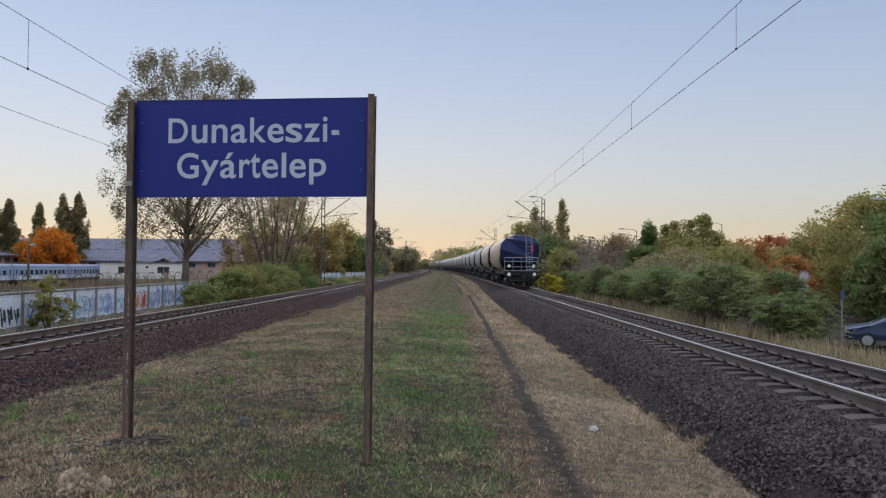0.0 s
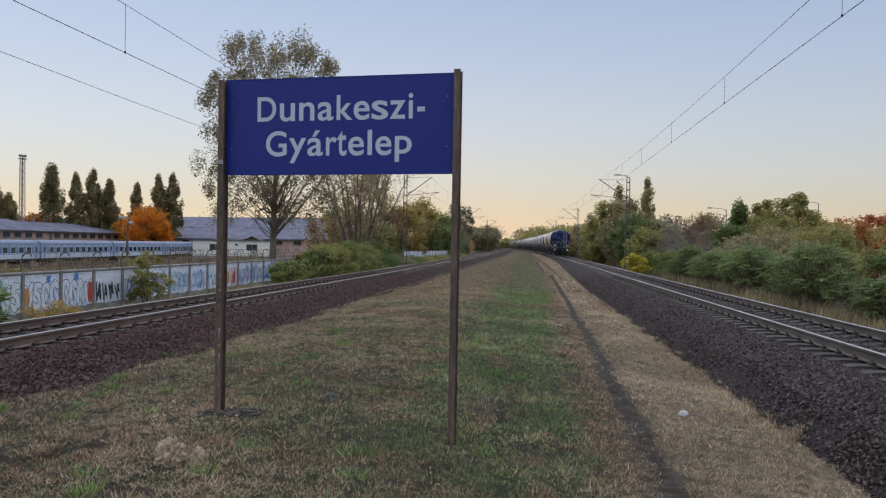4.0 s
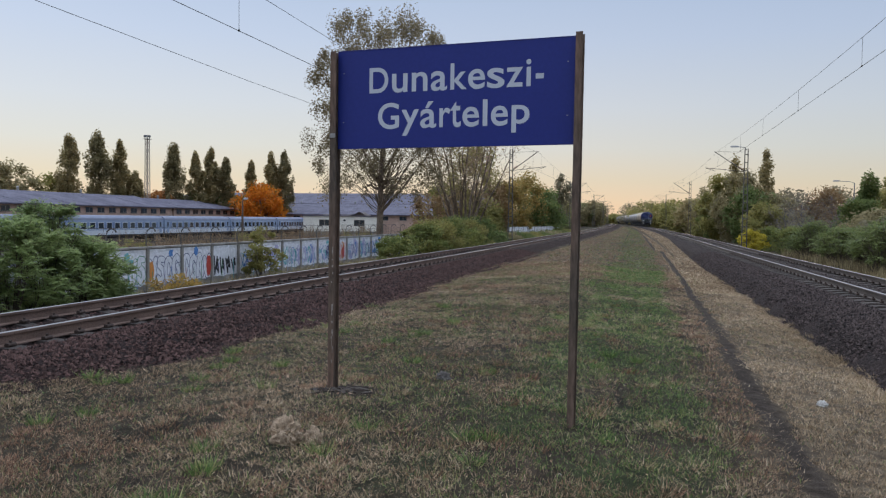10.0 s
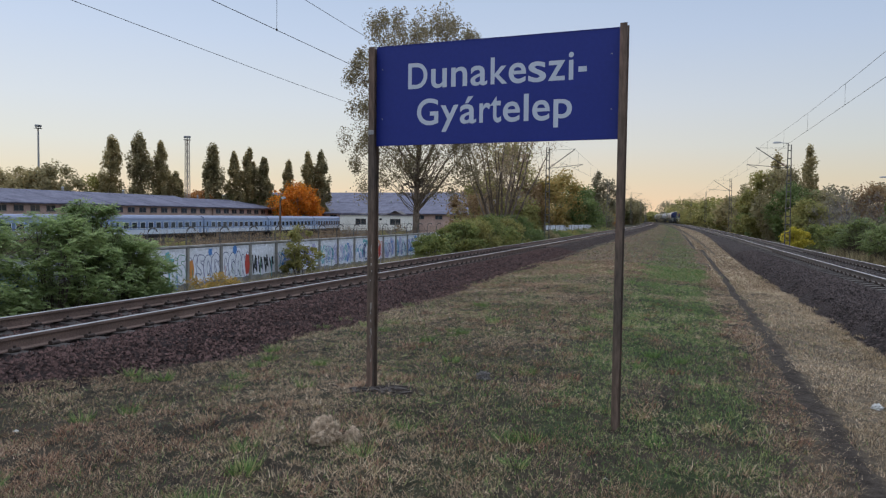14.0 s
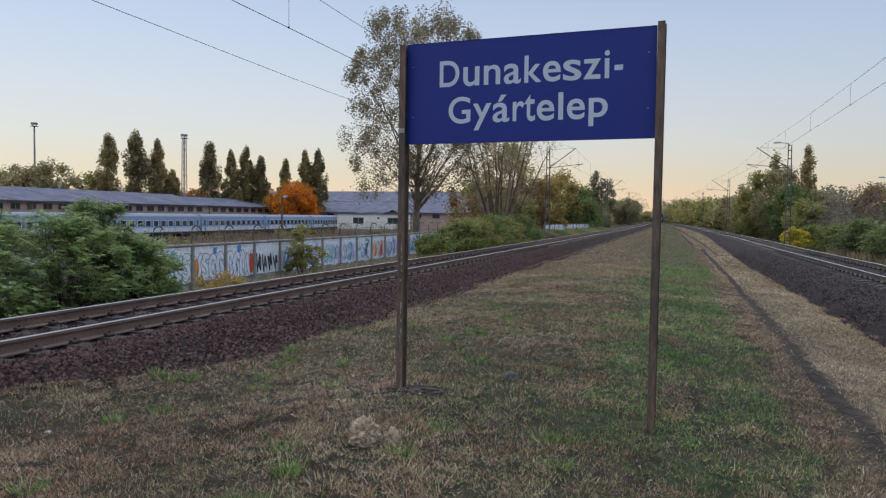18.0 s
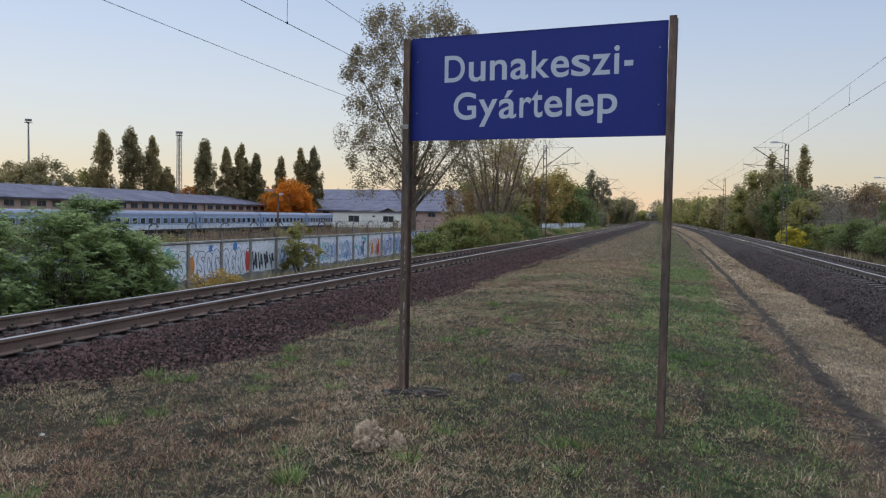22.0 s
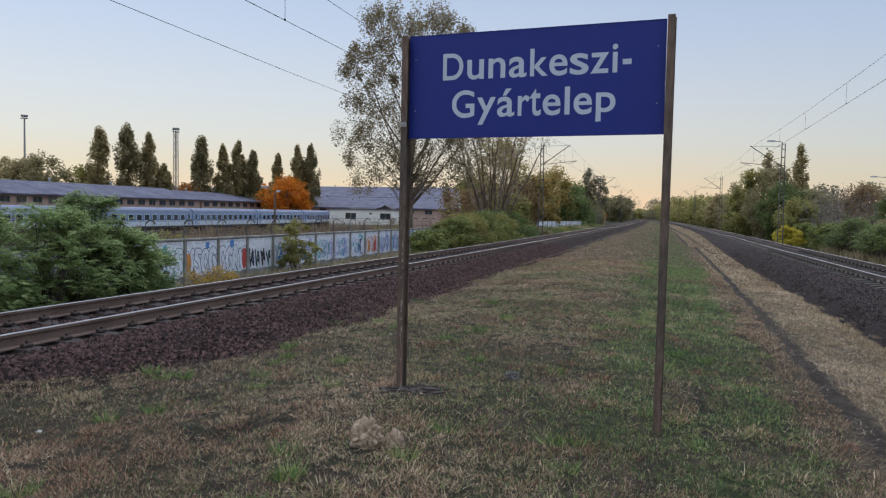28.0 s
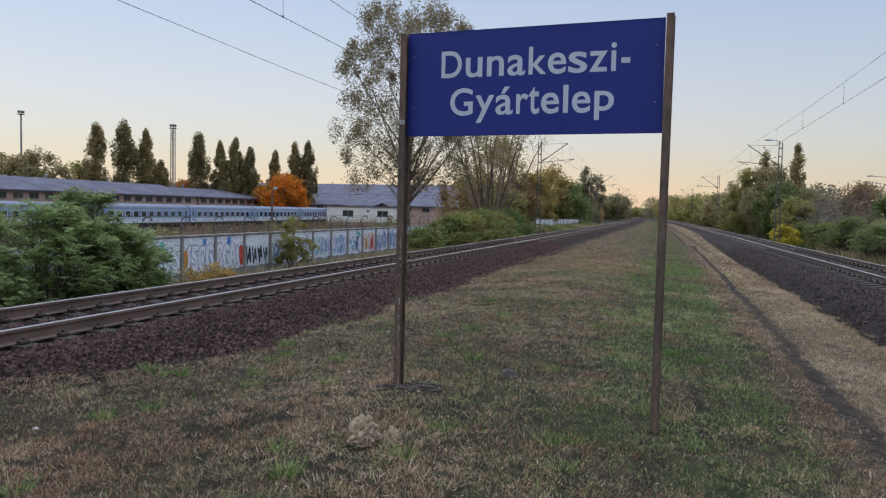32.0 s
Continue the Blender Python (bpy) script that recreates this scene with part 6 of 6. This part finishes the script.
def along(s):
    """The place and heading on the right-hand track, s metres up the line."""
    y = s - 0.5 * (1.8e-4 ** 2) * max(0, s - 60) ** 3 / 3
    h = (right_x(y + 1) - right_x(y - 1)) / 2
    return Matrix.Translation((right_x(y), y, rail_z(y) + 0.0)) @ Matrix.Rotation(-math.atan(h), 4, "Z")


def motions():
    for k, wagon in enumerate(TRAIN):
        rows = [(t, along(TAIL_START + TAIL_SPEED * t + k * WAGON_STEP)) for t in (0, 4, 8, 12, 16, 20, 24, 28, 32)]
        walk(wagon, rows)


TAIL_START, TAIL_SPEED = 65.3, 15.5


# ---------------------------------------------------------------- grass and litter
def blades(name, label, n, material, seed, height, width, accept, y0=3.8, y1=34.0, power=2.2, x0=-7.8, x1=3.6, lean=0.9):
    g = np.random.default_rng(seed)
    y = y0 + (y1 - y0) * g.random(n) ** power
    x = g.uniform(x0, x1, n)
    keep = g.random(n) < accept(x, y)
    x, y = x[keep], y[keep]
    n = len(x)
    far = 1 + np.clip(y - 8, 0, 30) * 0.05
    z = np.array([ground_z(a, b) for a, b in zip(x, y)])
    h = height * g.uniform(0.5, 1.4, n) * far ** 0.5
    d = g.normal(0, lean, (n, 3))
    d[:, 2] = 1
    d /= np.linalg.norm(d, axis=1)[:, None]
    up = d * h[:, None] / 2
    a = g.uniform(0, math.pi, n)
    right = np.stack([np.cos(a), np.sin(a), 0 * a], 1) * (width * far * g.uniform(0.6, 1.3, n))[:, None]
    c = np.stack([x, y, z - 0.005], 1)
    return tagged(part(name, blades_mesh(name, c, right, up, material), None), label, "grass", kind="stuff")


TABLE = np.random.default_rng(3).uniform(-0.75, 0.75, (64, 64))


def field(x, y, seed):
    """Smooth noise over the ground, for many points at once."""
    x, y = np.asarray(x, float) + 7.31 * seed, np.asarray(y, float) + 3.17 * seed
    i, j = np.floor(x).astype(int), np.floor(y).astype(int)
    u, v = x - i, y - j
    u, v = u * u * (3 - 2 * u), v * v * (3 - 2 * v)
    t = lambda a, b: TABLE[a % 64, b % 64]
    return (t(i, j) * (1 - u) + t(i + 1, j) * u) * (1 - v) + (t(i, j + 1) * (1 - u) + t(i + 1, j + 1) * u) * v


def greenness(x, y):
    p = field(x * 0.9, y * 0.55, 11) + 0.5 * field(x * 2.6, y * 2.0, 12)
    x = x + 0.35 * field(x * 0.8, y * 0.5, 14) + 0.2 * field(x * 3, y * 2.2, 15)
    g = np.interp(x, [-7.5, -4.4, -3.4, -2.0, -1.1, 0.28, 0.62, 3.3], [0.16, 0.18, 0.25, 0.30, 0.90, 0.92, 0.05, 0.02])
    return np.clip(g * (1 + np.interp(g, [0.4, 0.8], [1.6, 1.1]) * p), 0, 1) * np.interp(y + 0.5 * field(x * 1.5, y, 16), [6.2, 7.3], [0.40, 1])


def off_path(x, y):
    px = 1.16 + 0.035 * np.sin(y * 0.45) + 0.02 * np.sin(y * 1.3) - 0.004 * np.maximum(0, y - 25)
    return (np.abs(x - px) > 0.15 + 0.13 * field(x * 4, y * 2.4, 9) + 0.05 * field(x * 13, y * 9, 10)) & (np.hypot(x + 3.2, (y - 7.85) * 1.6) > 0.34 + 0.12 * field(x * 5, y * 5, 8))


def tufty(x, y):
    """Grass stands in tufts, with soil showing between them."""
    return np.clip(0.60 + 1.0 * field(x * 8, y * 7, 21) + 0.8 * field(x * 17, y * 13, 23) + 0.4 * field(x * 2.2, y * 1.8, 22), 0.06, 1)


def russet(x, y):
    p = 1.7 * field(x * 0.5, y * 0.33, 31) + 0.9 * field(x * 1.8, y * 1.3, 32)
    return np.clip(p + np.where((x > 0.4) & (x < 1.0), 0.6, np.interp(y, [7, 10], [-0.28, 0.14])), 0, 1)


def on_grass(x, y):
    yy = np.linspace(-5, 60, 400)
    le, re = np.interp(y, yy, [grass_left(a) for a in yy]), np.interp(y, yy, [grass_right(a) for a in yy])
    e = 0.2 * field(x, y * 0.8, 5)
    return (le - 0.25 < x + e) & (x + e < re + 0.05)


def turf(x, y):
    return (on_grass(x, y) & off_path(x, y)) * tufty(x, y)


blades("dry_grass", "short dry tan and russet grass", 1150000, G_BLADE, 401, 0.042, 0.0033, lambda x, y: turf(x, y) * (1 - greenness(x, y)) * (1 - 0.75 * russet(x, y)) * np.where(x < 1.0, 1, 0.5), lean=1.25)
blades("russet_grass", "patches of russet dead grass", 620000, G_RUSSET, 411, 0.042, 0.0034, lambda x, y: turf(x, y) * (1 - greenness(x, y)) * russet(x, y), x1=1.2, lean=1.2)
blades("green_grass", "patches of fresh green grass", 620000, G_GREEN, 402, 0.052, 0.0036, lambda x, y: turf(x, y) ** 0.5 * greenness(x, y), lean=1.0)
blades("straw_grass", "pale bleached straw grass beside the footpath", 190000, G_STRAW, 403, 0.050, 0.0034, turf, x0=1.15, lean=1.4)
blades("straw_grass", "pale straw blades scattered through the turf", 330000, G_STRAW, 413, 0.048, 0.0028, lambda x, y: 0.8 * turf(x, y) * (1 - 0.7 * greenness(x, y)), x1=1.15, lean=1.6)

blades("dry_grass", "short dry turf grass further back on the strip", 110000, G_BLADE, 421, 0.046, 0.006, lambda x, y: turf(x, y) * (1 - greenness(x, y)) * np.where(x < 1.0, 1, 0.5), y0=-6.0, y1=3.9, power=1.0)
blades("green_grass", "green turf grass further back on the strip", 70000, G_GREEN, 422, 0.058, 0.006, lambda x, y: turf(x, y) ** 0.5 * greenness(x, y), y0=-6.0, y1=3.9, power=1.0)
blades("straw_grass", "pale straw grass further back on the strip", 50000, G_STRAW, 423, 0.055, 0.006, turf, y0=-6.0, y1=3.9, power=1.0, x0=1.15, lean=1.1)


def strip_far(x, y):
    yy = np.linspace(20, 270, 300)
    le, re = np.interp(y, yy, [strip_edges(a)[0] for a in yy]), np.interp(y, yy, [strip_edges(a)[1] for a in yy])
    u = x - np.interp(y, yy, [bend(a) for a in yy])
    return (le < x) & (x < re) & (np.abs(u - 1.16 + 0.004 * np.maximum(0, y - 25)) > 0.14), u


blades("far_grass", "dry tan turf grass further up the strip", 150000, G_FAR, 405, 0.045, 0.016, lambda x, y: strip_far(x, y)[0] * (1 - 0.85 * greenness(strip_far(x, y)[1], y)), 26, 260, 2.0, -12, 3.6, lean=1.8)
blades("far_green_grass", "green turf grass further up the strip", 150000, G_FAR_GREEN, 406, 0.045, 0.016, lambda x, y: strip_far(x, y)[0] * greenness(strip_far(x, y)[1], y), 26, 260, 2.0, -12, 3.6, lean=1.8)
blades("far_straw", "straw grass further up the strip", 110000, G_STRAW, 407, 0.045, 0.014, lambda x, y: strip_far(x, y)[0] * (strip_far(x, y)[1] > 0.9), 26, 260, 2.0, -1, 3.6, lean=2.0)
blades("fallen_straw", "broken pale straw lying flat on the turf", 90000, G_STRAW, 431, 0.085, 0.0028, lambda x, y: on_grass(x, y) * np.clip(0.35 + 1.3 * field(x * 1.6, y * 1.2, 41), 0.05, 1), y1=18.0, power=1.6, lean=4.0)
blades("yard_weeds", "brown weeds and dry grass beyond the wall", 14000, G_WEED, 408, 0.5, 0.03, lambda x, y: 0.9, 12, 100, 1.2, -60, -18, 0.5)
blades("yard_stalks", "tall brown dead weeds behind the painted wall", 26000, G_BROWN, 414, 1.3, 0.014, lambda x, y: np.clip(2.2 * field(x * 0.4, y * 0.3, 3), 0, 1), 16, 75, 1.2, -28, -18.3, 0.4)
blades("verge_weeds", "dry grass and weeds between wall and track", 16000, G_WEED, 409, 0.28, 0.010, lambda x, y: 0.9, 12, 60, 1.4, -16.6, -12.4, 0.5)
blades("verge_grass", "yellow dry grass verge beside the track", 30000, G_WEED, 410, 0.12, 0.005, lambda x, y: 0.9, 14, 40, 1.3, 8.8, 14.0, 0.5)
blades("dry_weeds", "tall dry weeds along the far edge of track", 6000, G_WEED, 404, 0.34, 0.007, lambda x, y: 0.9, 16, 60, 1.4, 9.2, 11.0, 0.25)


def tufts(name, label, spots, material, seed, n, height, width, reach):
    """Tufts of longer blades that lean out from their roots."""
    g = np.random.default_rng(seed)
    rs, ups, rts = [], [], []
    for x, y in spots:
        if not off_path(x, y):
            continue
        k = int(n * g.uniform(0.6, 1.3))
        a = g.uniform(0, 2 * math.pi, k)
        r = reach * np.sqrt(g.random(k))
        px, py = x + r * np.cos(a), y + r * np.sin(a)
        rs.append(np.stack([px, py, np.full(k, shoulder_z(x, y) - 0.01)], 1))
        d = np.stack([np.cos(a) * 0.7 + g.normal(0, 0.3, k), np.sin(a) * 0.7 + g.normal(0, 0.3, k), np.ones(k)], 1)
        ups.append(d * (height * g.uniform(0.4, 1.2, (k, 1))) / 2)
        b = g.uniform(0, math.pi, k)
        rts.append(np.stack([np.cos(b), np.sin(b), 0 * b], 1) * width)
    me = blades_mesh(name, np.concatenate(rs), np.concatenate(rts), np.concatenate(ups), material)
    return tagged(part(name, me, None), label, "grass", kind="stuff")


def rosettes(name, label, n, material, seed, size, accept, y0=3.2, y1=13.0, power=1.6, x0=-7.4, x1=1.0):
    """Small flat-lying leaves of clover and plantain among the grass."""
    g = np.random.default_rng(seed)
    y = y0 + (y1 - y0) * g.random(n) ** power
    x = g.uniform(x0, x1, n)
    keep = g.random(n) < accept(x, y)
    x, y = x[keep], y[keep]
    n = len(x)
    c = np.stack([x, y, np.array([ground_z(a, b) for a, b in zip(x, y)]) + g.uniform(0.012, 0.04, n)], 1)
    a = g.uniform(0, 2 * math.pi, n)
    u = np.stack([np.cos(a), np.sin(a), g.normal(0, 0.35, n)], 1)
    r = np.stack([-np.sin(a), np.cos(a), g.normal(0, 0.35, n)], 1)
    k = size * g.uniform(0.5, 1.3, (n, 1))
    return tagged(part(name, quads_mesh(name, c, r * k * 0.6, u * k, material), None), label, "weeds", kind="stuff")


def weedy(x, y):
    return on_grass(x, y) * off_path(x, y) * np.clip(2.6 * field(x * 1.1, y * 0.9, 51) + 1.2 * field(x * 5, y * 4, 52), 0, 1)


rosettes("clover", "low clover and plantain leaves in the turf", 16000, G_CLOVER, 441, 0.012, lambda x, y: weedy(x, y) * np.interp(x, [-7, -2, 0.3, 1.0], [0.9, 0.8, 0.6, 0.1]))
rosettes("fallen_leaves", "scattered brown fallen leaves on the turf", 600, G_RUSSET, 442, 0.017, lambda x, y: 0.8 * on_grass(x, y), y1=16.0, x1=2.8)
rt = random.Random(77)
tufts("green_tufts", "bright green grass tufts in dry turf", [(rt.uniform(-6.6, -0.2), 4.2 + 12 * rt.random() ** 1.6) for _ in range(60)] + [(-2.55, 6.7), (-1.5, 6.9), (-0.5, 7.4), (-4.6, 9.2), (-5.2, 6.5)], G_GREEN, 421, 90, 0.11, 0.0045, 0.09)
tufts("straw_tufts", "pale dead grass tufts", [(rt.uniform(-7.0, 2.7), 5.0 + 16 * rt.random() ** 1.4) for _ in range(150)], G_STRAW, 422, 70, 0.07, 0.0036, 0.13)
tufts("straw_tufts", "pale straw tufts creeping onto the ballast edge", [(grass_right(q) + rt.uniform(-0.6, -0.16), q) for q in [9.5 + 28 * rt.random() ** 1.5 for _ in range(260)]], G_STRAW, 424, 60, 0.07, 0.004, 0.12)
tufts("russet_tufts", "russet dead grass tufts", [(rt.uniform(-5.5, 0.8), 5.0 + 16 * rt.random() ** 1.2) for _ in range(160)], G_RUSSET, 423, 80, 0.065, 0.004, 0.15)


def clod(x, y, r, label, material, seed, name="clod", category="clod", tall=False):
    """An uneven lump, of joined crumbs."""
    g = random.Random(seed)
    bm = bmesh.new()
    bmesh.ops.create_icosphere(bm, subdivisions=1 if r < 0.04 else 5, radius=r, matrix=Matrix.Diagonal((1, 0.85, 1.0 if tall else 0.7, 1)))
    sh = Vector((g.uniform(0, 50), g.uniform(0, 50), 0))
    for v in bm.verts:
        d = v.co.normalized()
        lump = abs(noise.noise(d * 2.0 + sh)) * 0.7 + abs(noise.noise(d * 4.5 + sh)) * 0.25 - 0.15 + 0.10 * noise.noise(d * 16 + sh)
        q = d * r * (1 + lump)
        v.co = Vector((q.x * 0.85, q.y * 0.8, q.z * (1.15 if tall else 0.7) + 0.55 * r))
    me = bpy.data.meshes.new(name)
    bm.to_mesh(me)
    bm.free()
    me.materials.append(material)
    ob = tagged(new(name, me), label, category)
    ob.location = (x, y, ground_z(x, y) - 0.02)
    return ob


MOSS = mat("dead_grass_clod", (0.52, 0.39, 0.27), 0.95, var=0.4, scale=22, fine=120, bump=1.0, bump_dist=0.02, col2=(0.30, 0.22, 0.15))
PALE = mat("pale_stone", (0.42, 0.40, 0.36), 0.85, var=0.25, scale=14, fine=80)
CLOTH = mat("crumpled_white_paper", (0.52, 0.50, 0.46), 0.8, var=0.15, scale=12, fine=60)
clod(-2.98, 6.05, 0.125, "pale lumpy clod of dead grass lying on turf", MOSS, 1, tall=True)
clod(-2.80, 6.16, 0.08, "pale lumpy clod of dead grass lying on turf", MOSS, 2, tall=True)
clod(1.87, 10.46, 0.062, "crumpled white paper litter on straw grass", CLOTH, 3, "litter", "litter")
clod(-5.73, 5.71, 0.032, "small pale stone on dry grass", PALE, 4, "stone", "stone")
clod(-2.42, 8.9, 0.08, "small grey broken stone in grass", mat("dull_grey_stone", (0.15, 0.135, 0.125), 0.9, var=0.35, scale=12, fine=60), 5, "stone", "stone")
WOOD = mat("dark_rotten_wood", (0.075, 0.058, 0.048), 0.9, var=0.4, scale=8, fine=60)
rw = random.Random(5)
for k in range(34):
    x, y = -3.2 + rw.gauss(0.0, 0.24), 7.86 + rw.gauss(0.0, 0.10)
    chip = part("wood_chip", Shape().box((0, 0, 0.02), (rw.uniform(0.04, 0.15), rw.uniform(0.015, 0.04), 0.018), bevel=0.005), WOOD)
    tagged(chip, "dark rotten piece of wood at foot of post", "wood chip", "wood pieces round the post")
    chip.matrix_basis = pose(x, y, ground_z(x, y) - 0.012, rw.uniform(-14, 14), rw.uniform(-8, 8), rw.uniform(-60, 60))
rs = random.Random(12)
for k in range(26):
    clod(rs.uniform(-5, 2.6), rs.uniform(4.6, 14), rs.uniform(0.012, 0.028), "small pale pebble in grass", PALE, 20 + k, "pebble", "pebble")

motions()
